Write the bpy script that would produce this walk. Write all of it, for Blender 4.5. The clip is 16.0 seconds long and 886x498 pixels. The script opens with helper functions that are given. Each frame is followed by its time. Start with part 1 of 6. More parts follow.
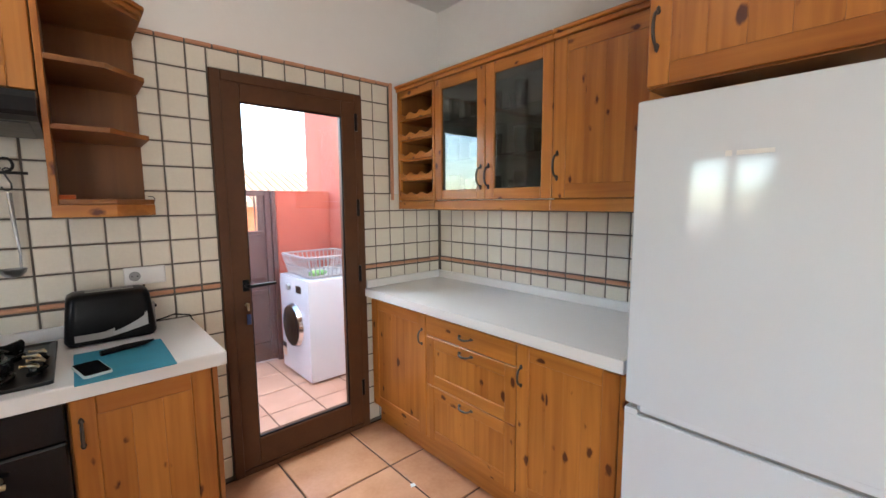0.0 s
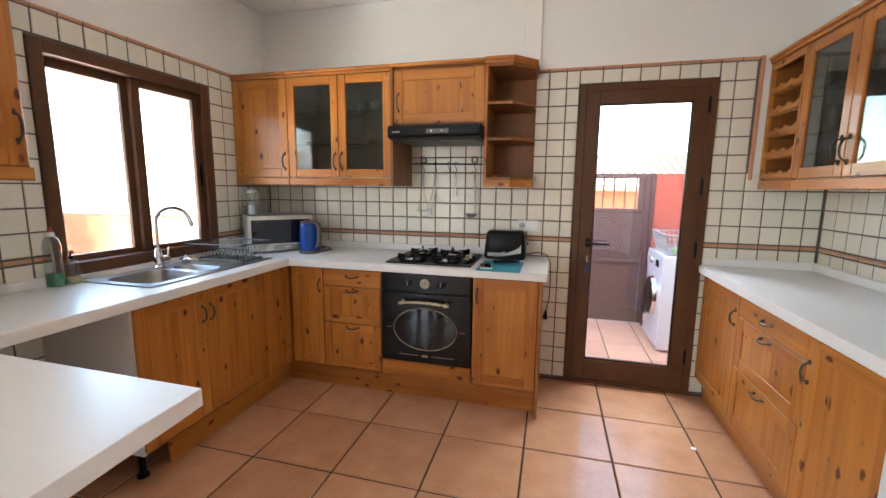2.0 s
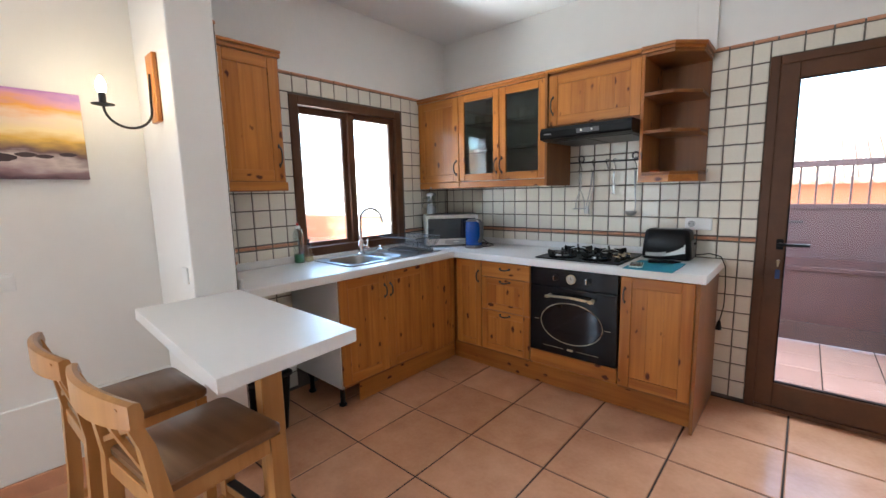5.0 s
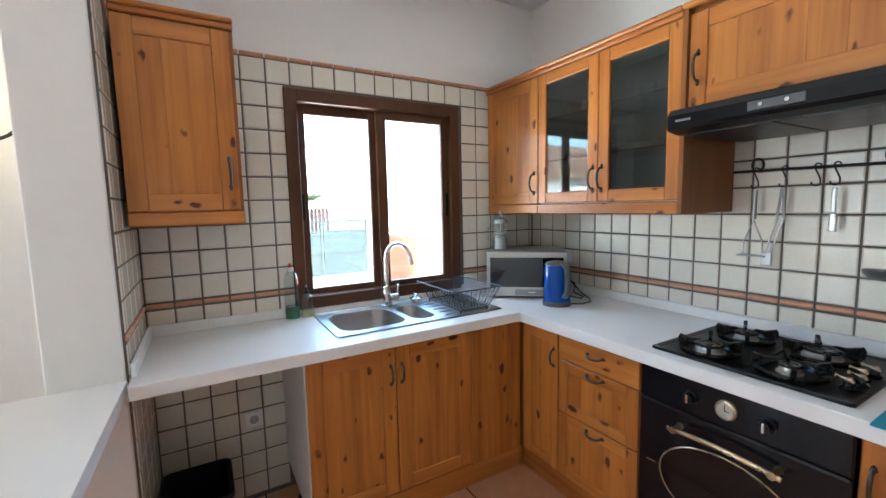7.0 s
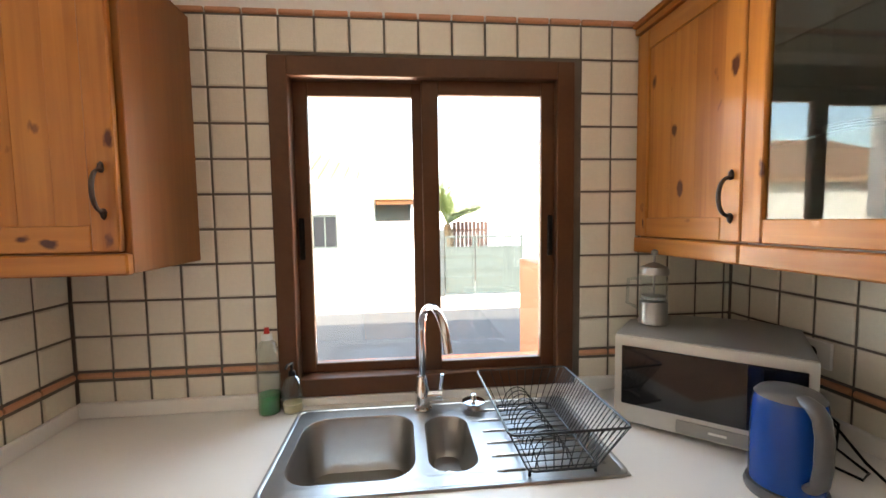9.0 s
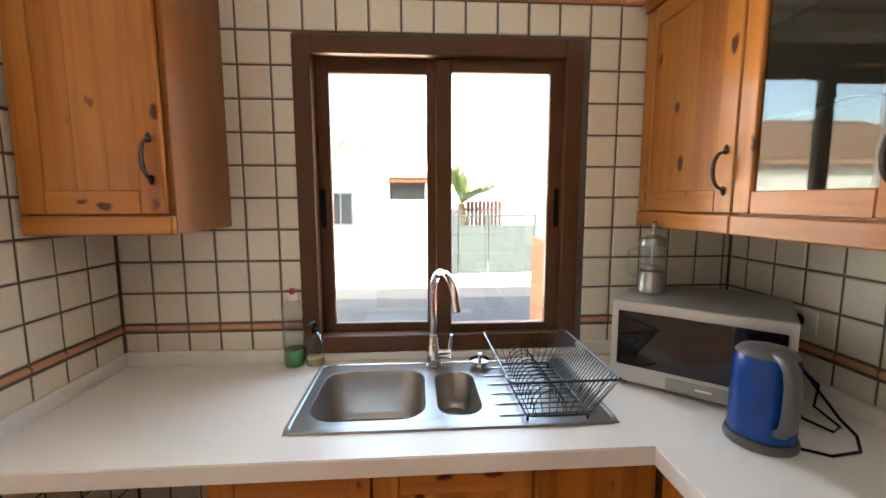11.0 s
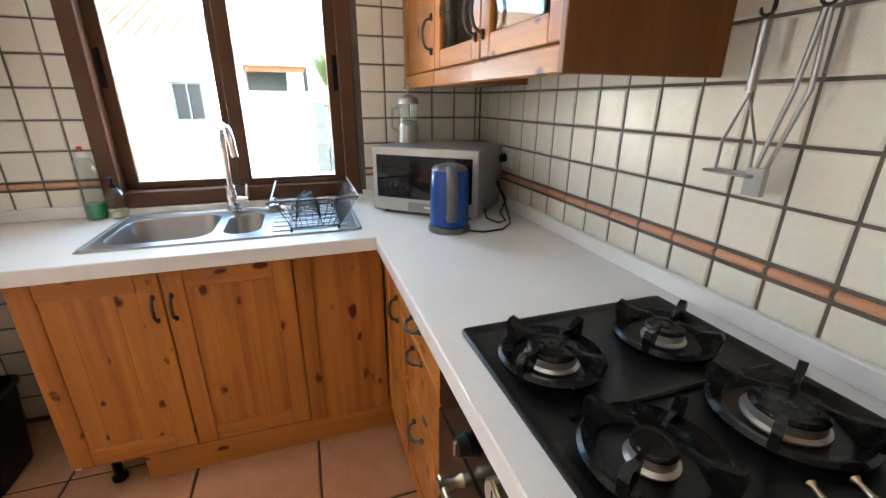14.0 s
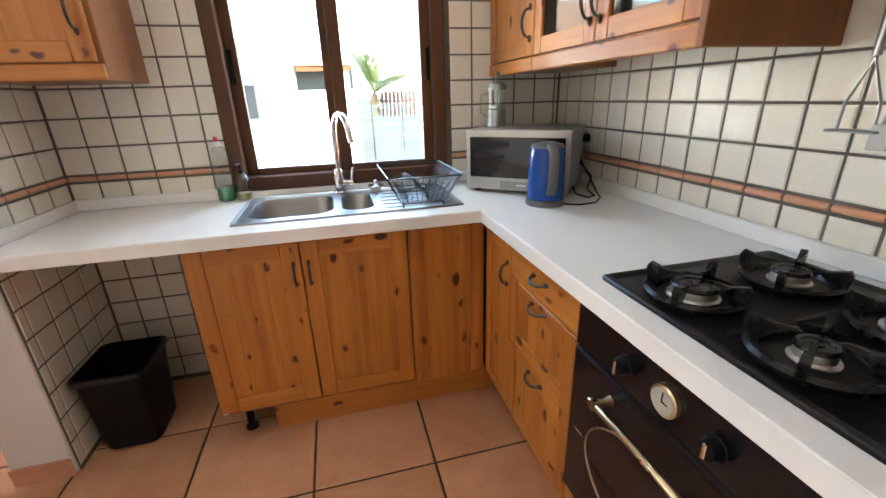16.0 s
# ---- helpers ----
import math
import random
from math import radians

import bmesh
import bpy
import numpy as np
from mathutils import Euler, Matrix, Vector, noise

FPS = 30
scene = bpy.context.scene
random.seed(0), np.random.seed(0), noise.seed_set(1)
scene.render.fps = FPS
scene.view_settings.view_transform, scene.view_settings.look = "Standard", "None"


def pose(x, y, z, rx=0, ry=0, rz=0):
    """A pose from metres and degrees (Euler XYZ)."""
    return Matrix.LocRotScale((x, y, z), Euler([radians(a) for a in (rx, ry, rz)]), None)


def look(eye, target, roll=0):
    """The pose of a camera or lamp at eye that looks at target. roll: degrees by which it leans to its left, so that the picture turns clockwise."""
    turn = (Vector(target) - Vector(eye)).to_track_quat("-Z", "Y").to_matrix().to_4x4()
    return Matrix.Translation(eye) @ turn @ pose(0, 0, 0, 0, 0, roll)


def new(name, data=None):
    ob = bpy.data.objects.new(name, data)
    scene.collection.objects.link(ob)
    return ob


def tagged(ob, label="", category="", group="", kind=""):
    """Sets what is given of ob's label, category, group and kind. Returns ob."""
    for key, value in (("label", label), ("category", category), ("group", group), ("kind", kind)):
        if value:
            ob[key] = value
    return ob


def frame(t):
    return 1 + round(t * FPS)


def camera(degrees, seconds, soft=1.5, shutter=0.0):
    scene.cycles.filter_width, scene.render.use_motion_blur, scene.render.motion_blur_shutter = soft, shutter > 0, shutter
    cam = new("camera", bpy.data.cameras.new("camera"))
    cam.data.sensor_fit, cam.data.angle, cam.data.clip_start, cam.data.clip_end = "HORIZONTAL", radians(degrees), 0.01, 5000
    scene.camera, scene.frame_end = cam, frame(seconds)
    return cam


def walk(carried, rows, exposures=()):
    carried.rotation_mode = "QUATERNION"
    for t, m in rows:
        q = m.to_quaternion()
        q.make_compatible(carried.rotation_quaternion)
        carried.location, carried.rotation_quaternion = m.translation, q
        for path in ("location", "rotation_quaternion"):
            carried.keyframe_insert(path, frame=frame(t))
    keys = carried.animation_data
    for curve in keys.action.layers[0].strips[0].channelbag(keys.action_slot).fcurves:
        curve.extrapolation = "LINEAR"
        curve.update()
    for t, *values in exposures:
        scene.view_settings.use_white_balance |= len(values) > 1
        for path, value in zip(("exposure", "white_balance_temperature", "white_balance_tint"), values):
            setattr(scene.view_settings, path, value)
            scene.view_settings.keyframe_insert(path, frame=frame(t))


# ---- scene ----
cam = camera(94.2, 16.0)
PATH = [
    (0, (1.896, 1.784, 1.429), (3.225, 3.262, 1.204), -0.4),
    (0.5, (1.981, 1.667, 1.395), (2.979, 3.38, 1.132), 0.4),
    (1, (2.066, 1.461, 1.377), (2.578, 3.373, 1.084), 0.4),
    (1.5, (2.169, 1.206, 1.377), (2.149, 3.184, 1.082), 0.5),
    (2, (2.276, 1.02, 1.376), (1.775, 2.934, 1.084), 0.6),
    (2.5, (2.484, 0.918, 1.365), (1.591, 2.684, 1.076), 0.7),
    (3, (2.653, 0.812, 1.354), (1.524, 2.437, 1.062), 0.5),
    (5.5, (2.598, 1.068, 1.357), (1.234, 2.507, 1.097), -1.5),
    (6, (2.419, 1.367, 1.408), (0.954, 2.707, 1.166), -1.6),
    (6.5, (2.283, 1.711, 1.42), (0.693, 2.903, 1.195), -1.5),
    (7, (2.158, 2.028, 1.439), (0.438, 3.028, 1.233), -1.3),
    (7.5, (1.966, 2.296, 1.429), (0.135, 3.08, 1.246), -1.2),
    (8, (1.769, 2.564, 1.46), (-0.154, 3.088, 1.29), -1.2),
    (8.5, (1.565, 2.742, 1.492), (-0.399, 3.089, 1.332), -1.0),
    (9, (1.373, 2.814, 1.506), (-0.613, 3.013, 1.368), -0.8),
    (11.5, (1.568, 2.814, 1.472), (-0.412, 2.958, 1.224), 0.2),
    (12, (1.723, 2.784, 1.466), (-0.247, 2.973, 1.176), 0.6),
    (12.5, (1.858, 2.809, 1.447), (-0.092, 3.12, 1.126), 1.1),
    (13, (1.867, 2.91, 1.442), (-0.04, 3.362, 1.044), 1.2),
    (13.5, (1.897, 3.09, 1.407), (0.054, 3.638, 0.859), 0.7),
    (14, (1.939, 3.164, 1.34), (0.155, 3.762, 0.664), 0.3),
    (14.5, (1.952, 3.174, 1.335), (0.19, 3.765, 0.596), -0.1),
    (15, (1.958, 3.168, 1.339), (0.182, 3.712, 0.597), -0.6),
    (15.5, (1.953, 3.121, 1.341), (0.153, 3.604, 0.616), -1.4),
    (16, (2.019, 2.867, 1.308), (0.199, 3.32, 0.613), -1.8),
]
walk(cam, [(t, look(eye, target, roll)) for t, eye, target, roll in PATH],
     exposures=[(t, e, k, tint) for t, e, k, tint in ((0, 3.72, 6600, 8), (1.5, 3.93, 6750, 7), (3, 3.74, 5750, 4), (5.5, 3.8, 5750, 3), (7, 4.02, 5600, 1), (8, 4.05, 6300, 4), (9, 3.88, 7500, 8), (11.5, 3.84, 7250, 8), (13.5, 4.1, 6450, 4), (14.5, 4.32, 6400, 3), (16, 4.31, 6400, 3))])

# ---- world, sun, exposure ----
SUN_EL, SUN_AZ = 33.0, 100.0   # degrees; azimuth clockwise from north (+y)
world = bpy.data.worlds.new("world")
scene.world = world
world.use_nodes = True
wn = world.node_tree.nodes
sky = wn.new("ShaderNodeTexSky")
sky.sky_type, sky.sun_disc = "NISHITA", False
sky.sun_elevation, sky.sun_rotation = radians(SUN_EL), radians(SUN_AZ)
wn["Background"].inputs["Strength"].default_value = 0.15
world.node_tree.links.new(sky.outputs["Color"], wn["Background"].inputs["Color"])
sun = new("sun", bpy.data.lights.new("sun", "SUN"))
sun.data.energy, sun.data.angle, sun.data.color = 2.0, radians(0.53), (1.0, 0.95, 0.87)
sun.matrix_world = look((math.sin(radians(SUN_AZ)) * 20, math.cos(radians(SUN_AZ)) * 20, 20 * math.tan(radians(SUN_EL))), (0, 0, 0))


def area(name, eye, target, w, h, watts, color):
    ob = new(name, bpy.data.lights.new(name, "AREA"))
    ob.data.shape, ob.data.size, ob.data.size_y, ob.data.energy, ob.data.color = "RECTANGLE", w, h, watts, color
    ob.matrix_world = look(eye, target)
    return ob


# fill lamp at an added, unseen opening in the west wall behind the walker
area("fill_dining_west", (-0.16, -1.75, 1.12), (3.4, 1.3, 1.15), 1.6, 2.0, 7.2, (0.97, 0.98, 1.0))
# sky light in the upper part of the window and door openings
area("daylight_window", (-1.2, 2.9, 2.98), (3.3, 3.0, 0.6), 1.6, 0.8, 4.5, (0.80, 0.90, 1.0))
area("daylight_door", (2.83, 4.62, 2.50), (2.6, 1.6, 0.9), 1.0, 0.6, 10.5, (0.92, 0.97, 1.0))

# light thrown up through the window by the sunlit ground outside
area("ground_bounce", (-1.6, 2.9, -0.03), (1.6, 3.0, 2.3), 2.3, 0.8, 78.0, (1.0, 0.97, 0.93))

# ---- materials ----


def mat(name, base, rough=0.5, metal=0.0, var=0.08, scale=6.0, bump=0.0, bscale=80.0, coat=0.0, hue=None, spec=0.5, rand=0.0):
    """Principled surface with two scales of colour variation, roughness variation and fine relief."""
    m = bpy.data.materials.new(name)
    m.use_nodes = True
    nt = m.node_tree
    n, l = nt.nodes, nt.links
    b = n["Principled BSDF"]
    co = n.new("ShaderNodeTexCoord")
    n1 = n.new("ShaderNodeTexNoise")
    n1.inputs["Scale"].default_value, n1.inputs["Detail"].default_value = scale, 6
    n2 = n.new("ShaderNodeTexNoise")
    n2.inputs["Scale"].default_value, n2.inputs["Detail"].default_value = scale * 9, 3
    where = co.outputs["Object"]
    if rand:
        oi = n.new("ShaderNodeObjectInfo")
        off = n.new("ShaderNodeVectorMath")
        off.operation = "MULTIPLY_ADD"
        off.inputs[1].default_value = (37.0, 53.0, 71.0)
        l.new(oi.outputs["Random"], off.inputs[0])
        l.new(where, off.inputs[2])
        where = off.outputs[0]
    l.new(where, n1.inputs["Vector"])
    l.new(where, n2.inputs["Vector"])
    add = n.new("ShaderNodeMath")
    add.operation = "MULTIPLY_ADD"
    add.inputs[1].default_value = 0.35
    l.new(n2.outputs["Fac"], add.inputs[0])
    l.new(n1.outputs["Fac"], add.inputs[2])
    src = add.outputs[0]
    if rand:
        r = n.new("ShaderNodeMath")
        r.operation = "MULTIPLY_ADD"
        r.inputs[1].default_value = rand
        l.new(oi.outputs["Random"], r.inputs[0])
        l.new(src, r.inputs[2])
        src = r.outputs[0]
    ramp = n.new("ShaderNodeMapRange")
    mid = 0.675 + rand / 2
    ramp.inputs["From Min"].default_value, ramp.inputs["From Max"].default_value = mid - 0.35 - rand / 2, mid + 0.35 + rand / 2
    l.new(src, ramp.inputs["Value"])
    mix = n.new("ShaderNodeMix")
    mix.data_type = "RGBA"
    dark = hue or [c * (1 - 2 * var) for c in base]
    light = [min(1, c * (1 + var)) for c in base]
    mix.inputs[6].default_value, mix.inputs[7].default_value = (*dark, 1), (*light, 1)
    l.new(ramp.outputs["Result"], mix.inputs[0])
    l.new(mix.outputs[2], b.inputs["Base Color"])
    rr = n.new("ShaderNodeMapRange")
    rr.inputs["To Min"].default_value, rr.inputs["To Max"].default_value = max(0, rough - 0.06), min(1, rough + 0.08)
    l.new(n1.outputs["Fac"], rr.inputs["Value"])
    l.new(rr.outputs["Result"], b.inputs["Roughness"])
    b.inputs["Metallic"].default_value = metal
    b.inputs["Coat Weight"].default_value = coat
    b.inputs["Coat Roughness"].default_value = 0.08
    b.inputs["Specular IOR Level"].default_value = spec
    if bump:
        n3 = n.new("ShaderNodeTexNoise")
        n3.inputs["Scale"].default_value, n3.inputs["Detail"].default_value = bscale, 4
        l.new(where, n3.inputs["Vector"])
        bp = n.new("ShaderNodeBump")
        bp.inputs["Strength"].default_value, bp.inputs["Distance"].default_value = bump, 0.004
        l.new(n3.outputs["Fac"], bp.inputs["Height"])
        l.new(bp.outputs["Normal"], b.inputs["Normal"])
    return m


def pine(name, axis, light, dark, knots=True, rough=0.38):
    """Lacquered pine with grain along one axis, wavy growth rings and scattered knots."""
    m = bpy.data.materials.new(name)
    m.use_nodes = True
    nt = m.node_tree
    n, l = nt.nodes, nt.links
    b = n["Principled BSDF"]
    co, oi = n.new("ShaderNodeTexCoord"), n.new("ShaderNodeObjectInfo")
    shift = n.new("ShaderNodeVectorMath")
    shift.operation = "MULTIPLY_ADD"
    shift.inputs[1].default_value = (7.3, 5.1, 9.7)
    l.new(oi.outputs["Random"], shift.inputs[0])
    l.new(co.outputs["Object"], shift.inputs[2])
    mp = n.new("ShaderNodeMapping")
    sc = [34.0, 34.0, 34.0]
    sc["xyz".index(axis)] = 1.6
    mp.inputs["Scale"].default_value = sc
    l.new(shift.outputs[0], mp.inputs["Vector"])
    g = n.new("ShaderNodeTexNoise")
    g.inputs["Scale"].default_value, g.inputs["Detail"].default_value, g.inputs["Distortion"].default_value = 1.0, 5, 0.6
    l.new(mp.outputs[0], g.inputs["Vector"])
    big = n.new("ShaderNodeTexNoise")
    big.inputs["Scale"].default_value = 3.0
    l.new(shift.outputs[0], big.inputs["Vector"])
    f = n.new("ShaderNodeMath")
    f.operation = "MULTIPLY_ADD"
    f.inputs[1].default_value = 0.55
    l.new(big.outputs["Fac"], f.inputs[0])
    l.new(g.outputs["Fac"], f.inputs[2])
    f2 = n.new("ShaderNodeMath")
    f2.operation = "MULTIPLY_ADD"
    f2.inputs[1].default_value = 0.22
    l.new(oi.outputs["Random"], f2.inputs[0])
    l.new(f.outputs[0], f2.inputs[2])
    across = n.new("ShaderNodeVectorMath")
    across.operation = "DOT_PRODUCT"
    dv = [11.5, 11.5, 11.5]
    dv["xyz".index(axis)] = 0.0
    across.inputs[1].default_value = dv
    l.new(shift.outputs[0], across.inputs[0])
    stave = n.new("ShaderNodeMath")
    stave.operation = "FLOOR"
    l.new(across.outputs["Value"], stave.inputs[0])
    wn = n.new("ShaderNodeTexWhiteNoise")
    wn.noise_dimensions = "1D"
    l.new(stave.outputs[0], wn.inputs["W"])
    f3 = n.new("ShaderNodeMath")
    f3.operation = "MULTIPLY_ADD"
    f3.inputs[1].default_value = 0.24
    l.new(wn.outputs["Value"], f3.inputs[0])
    l.new(f2.outputs[0], f3.inputs[2])
    ramp = n.new("ShaderNodeMapRange")
    ramp.inputs["From Min"].default_value, ramp.inputs["From Max"].default_value = 0.66, 1.42
    l.new(f3.outputs[0], ramp.inputs["Value"])
    mix = n.new("ShaderNodeMix")
    mix.data_type = "RGBA"
    mix.inputs[6].default_value, mix.inputs[7].default_value = (*light, 1), (*dark, 1)
    l.new(ramp.outputs["Result"], mix.inputs[0])
    col = mix.outputs[2]
    if knots:
        mk = n.new("ShaderNodeMapping")
        ks = [13.5, 13.5, 13.5]
        ks["xyz".index(axis)] = 7.5
        mk.inputs["Rotation"].default_value = (0.35, 0.45, 0.3)
        mk.inputs["Scale"].default_value = ks
        l.new(shift.outputs[0], mk.inputs["Vector"])
        wob = n.new("ShaderNodeTexNoise")
        wob.inputs["Scale"].default_value = 4.0
        l.new(mk.outputs[0], wob.inputs["Vector"])
        wa = n.new("ShaderNodeVectorMath")
        wa.operation = "MULTIPLY_ADD"
        wa.inputs[1].default_value = (0.25, 0.25, 0.25)
        l.new(wob.outputs["Color"], wa.inputs[0])
        l.new(mk.outputs[0], wa.inputs[2])
        v = n.new("ShaderNodeTexVoronoi")
        v.inputs["Scale"].default_value = 1.0
        l.new(wa.outputs[0], v.inputs["Vector"])
        kr = n.new("ShaderNodeMapRange")
        kr.inputs["From Min"].default_value, kr.inputs["From Max"].default_value = 0.15, 0.235
        kr.inputs["To Min"].default_value, kr.inputs["To Max"].default_value = 1.0, 0.0
        sep = n.new("ShaderNodeSeparateColor")
        l.new(v.outputs["Color"], sep.inputs[0])
        size = n.new("ShaderNodeMath")
        size.operation = "MULTIPLY_ADD"
        size.inputs[1].default_value = 0.125
        l.new(sep.outputs[0], size.inputs[0])
        l.new(v.outputs["Distance"], size.inputs[2])
        l.new(size.outputs[0], kr.inputs["Value"])
        km = n.new("ShaderNodeMix")
        km.data_type = "RGBA"
        km.inputs[7].default_value = (dark[0] * 0.28, dark[1] * 0.17, dark[2] * 0.2, 1)
        l.new(kr.outputs["Result"], km.inputs[0])
        l.new(col, km.inputs[6])
        col = km.outputs[2]
    l.new(col, b.inputs["Base Color"])
    b.inputs["Roughness"].default_value = rough
    b.inputs["Coat Weight"].default_value, b.inputs["Coat Roughness"].default_value = 0.20, 0.14
    b.inputs["Specular IOR Level"].default_value = 0.35
    bp = n.new("ShaderNodeBump")
    bp.inputs["Strength"].default_value, bp.inputs["Distance"].default_value = 0.15, 0.001
    l.new(g.outputs["Fac"], bp.inputs["Height"])
    l.new(bp.outputs["Normal"], b.inputs["Normal"])
    return m


def glass(name, tint, gloss=1.0, base=0.045, power=4.0):
    m = bpy.data.materials.new(name)
    m.use_nodes = True
    nt = m.node_tree
    n, l = nt.nodes, nt.links
    out = n["Material Output"]
    n.remove(n["Principled BSDF"])
    tr, gl, fr, mx = n.new("ShaderNodeBsdfTransparent"), n.new("ShaderNodeBsdfGlossy"), n.new("ShaderNodeLayerWeight"), n.new("ShaderNodeMixShader")
    pw, ma = n.new("ShaderNodeMath"), n.new("ShaderNodeMath")
    pw.operation, ma.operation = "POWER", "MULTIPLY_ADD"
    pw.inputs[1].default_value, ma.inputs[1].default_value, ma.inputs[2].default_value = power, 0.75, base
    tr.inputs["Color"].default_value = (*tint, 1)
    gl.inputs["Roughness"].default_value, gl.inputs["Color"].default_value = 0.01, (gloss, gloss, gloss, 1)
    fr.inputs["Blend"].default_value = 0.5
    l.new(fr.outputs["Facing"], pw.inputs[0])
    l.new(pw.outputs[0], ma.inputs[0])
    l.new(ma.outputs[0], mx.inputs[0])
    l.new(tr.outputs[0], mx.inputs[1])
    l.new(gl.outputs[0], mx.inputs[2])
    l.new(mx.outputs[0], out.inputs["Surface"])
    return m


def glow(name, color, strength):
    m = bpy.data.materials.new(name)
    m.use_nodes = True
    b = m.node_tree.nodes["Principled BSDF"]
    b.inputs["Base Color"].default_value = (*color, 1)
    b.inputs["Emission Color"].default_value, b.inputs["Emission Strength"].default_value = (*color, 1), strength
    return m


P_LIGHT, P_DARK = (0.53, 0.209, 0.039), (0.285, 0.086, 0.014)
PINE_Z = pine("pine_upright", "z", P_LIGHT, P_DARK)
PINE_X = pine("pine_along_x", "x", P_LIGHT, P_DARK)
PINE_Y = pine("pine_along_y", "y", P_LIGHT, P_DARK)
# darker pine; on the end panel and shelf back its colour holds their shade
PINE_SHADE = pine("dark_shaded_pine", "z", (0.25, 0.094, 0.020), (0.17, 0.056, 0.012), knots=False, rough=0.5)
VENEER = pine("pine_veneer", "z", (0.30, 0.115, 0.03), (0.20, 0.07, 0.018), knots=False)
STOOL = pine("stool_wood", "z", (0.46, 0.225, 0.07), (0.32, 0.14, 0.04), knots=False, rough=0.3)
SEATW = pine("stool_seat_wood", "x", (0.20, 0.095, 0.04), (0.125, 0.055, 0.022), knots=False, rough=0.28)
PLASTER = mat("white_plaster", (0.80, 0.785, 0.75), 0.75, var=0.025, scale=1.5, bump=0.18, bscale=45)
CEIL = mat("ceiling_paint", (0.80, 0.79, 0.77), 0.8, var=0.02, scale=1.2, bump=0.1, bscale=60)
GROUT = mat("dark_grout", (0.135, 0.115, 0.095), 0.9, var=0.15, scale=20, bump=0.3, bscale=200)
TILE = mat("cream_tile", (0.74, 0.695, 0.59), 0.22, var=0.045, scale=9, bump=0.25, bscale=22, coat=0.2, rand=0.5)
BANDT = mat("terracotta_band", (0.60, 0.29, 0.165), 0.36, var=0.12, scale=18, bump=0.1, rand=0.4)
FLOORT = mat("terracotta_floor", (0.64, 0.355, 0.215), 0.18, var=0.08, scale=2.6, bump=0.06, bscale=40, hue=(0.44, 0.205, 0.105), rand=0.22)
PATIOT = mat("patio_terracotta", (0.55, 0.33, 0.245), 0.45, var=0.08, scale=2.6, bump=0.1, bscale=40, hue=(0.42, 0.23, 0.16), rand=0.25)
FGROUT = mat("floor_grout", (0.05, 0.03, 0.02), 0.9, var=0.15, scale=20)
WORKTOP = mat("white_worktop", (0.78, 0.77, 0.75), 0.31, var=0.02, scale=3, bump=0.06, bscale=350)
BROWN = mat("brown_lacquered_frame", (0.104, 0.043, 0.019), 0.42, var=0.15, scale=7, bump=0.08, bscale=60, spec=0.3)
BLACKM = mat("black_metal", (0.012, 0.012, 0.013), 0.35, var=0.2, scale=30)
BLACKE = mat("black_enamel", (0.006, 0.006, 0.008), 0.18, var=0.2, scale=10, spec=0.32)
BLACKP = mat("black_plastic", (0.007, 0.007, 0.008), 0.30, var=0.2, scale=12, spec=0.14)
BLACKG = mat("black_glass", (0.006, 0.006, 0.008), 0.05, var=0.1, scale=4)
IRON = mat("cast_iron", (0.009, 0.009, 0.009), 0.25, var=0.25, scale=40, bump=0.1, bscale=250, spec=0.25)
HOBM = mat("black_hob_enamel", (0.006, 0.006, 0.007), 0.30, var=0.2, scale=14, bump=0.03, bscale=200, spec=0.28)
ALU = mat("cast_aluminium", (0.62, 0.60, 0.56), 0.35, metal=0.9, var=0.08, scale=30)
PEWTER = mat("dark_pewter", (0.10, 0.085, 0.075), 0.42, metal=0.85, var=0.2, scale=60)
STEEL = mat("brushed_steel", (0.38, 0.38, 0.375), 0.33, metal=1.0, var=0.05, scale=25, bump=0.03, bscale=300)
CHROME = mat("chrome", (0.72, 0.72, 0.73), 0.08, metal=1.0, var=0.03)
BRASS = mat("aged_brass", (0.52, 0.42, 0.26), 0.28, metal=1.0, var=0.12, scale=40)
FRIDGE = mat("white_fridge_enamel", (0.66, 0.70, 0.74), 0.08, var=0.012, scale=2, coat=0.3)
WHITEP = mat("white_plastic", (0.78, 0.78, 0.76), 0.35, var=0.03, scale=10)
WHITEL = mat("white_melamine", (0.72, 0.72, 0.71), 0.5, var=0.03, scale=5)
SILVERP = mat("silver_plastic", (0.30, 0.30, 0.29), 0.34, metal=0.4, var=0.05, scale=10)
BLUE = mat("blue_kettle_lacquer", (0.002, 0.050, 0.27), 0.22, var=0.08, scale=6, spec=0.4)
TEAL = mat("teal_mat", (0.03, 0.27, 0.38), 0.65, var=0.08, scale=20, bump=0.2, bscale=300)
RED = mat("red_render", (0.42, 0.10, 0.07), 0.85, var=0.10, scale=3, bump=0.4, bscale=60)
ORANGE = mat("orange_render", (0.50, 0.145, 0.06), 0.85, var=0.08, scale=3, bump=0.4, bscale=60)
GATEP = mat("brown_violet_gate_paint", (0.095, 0.045, 0.045), 0.5, var=0.10, scale=6)
GATEG = mat("grey_green_gate_paint", (0.030, 0.042, 0.040), 0.7, var=0.08, scale=5)
ASPHALT = mat("asphalt", (0.052, 0.051, 0.05), 0.9, var=0.15, scale=8, bump=0.5, bscale=120)
EARTH = mat("pale_ground", (0.50, 0.46, 0.40), 0.95, var=0.15, scale=0.6, bump=0.3, bscale=20)
HOUSEW = mat("whitewash", (0.82, 0.80, 0.76), 0.85, var=0.03, scale=2, bump=0.2, bscale=40)
ROOFT = mat("clay_roof_tile", (0.50, 0.31, 0.195), 0.8, var=0.25, scale=9, rand=0.4)
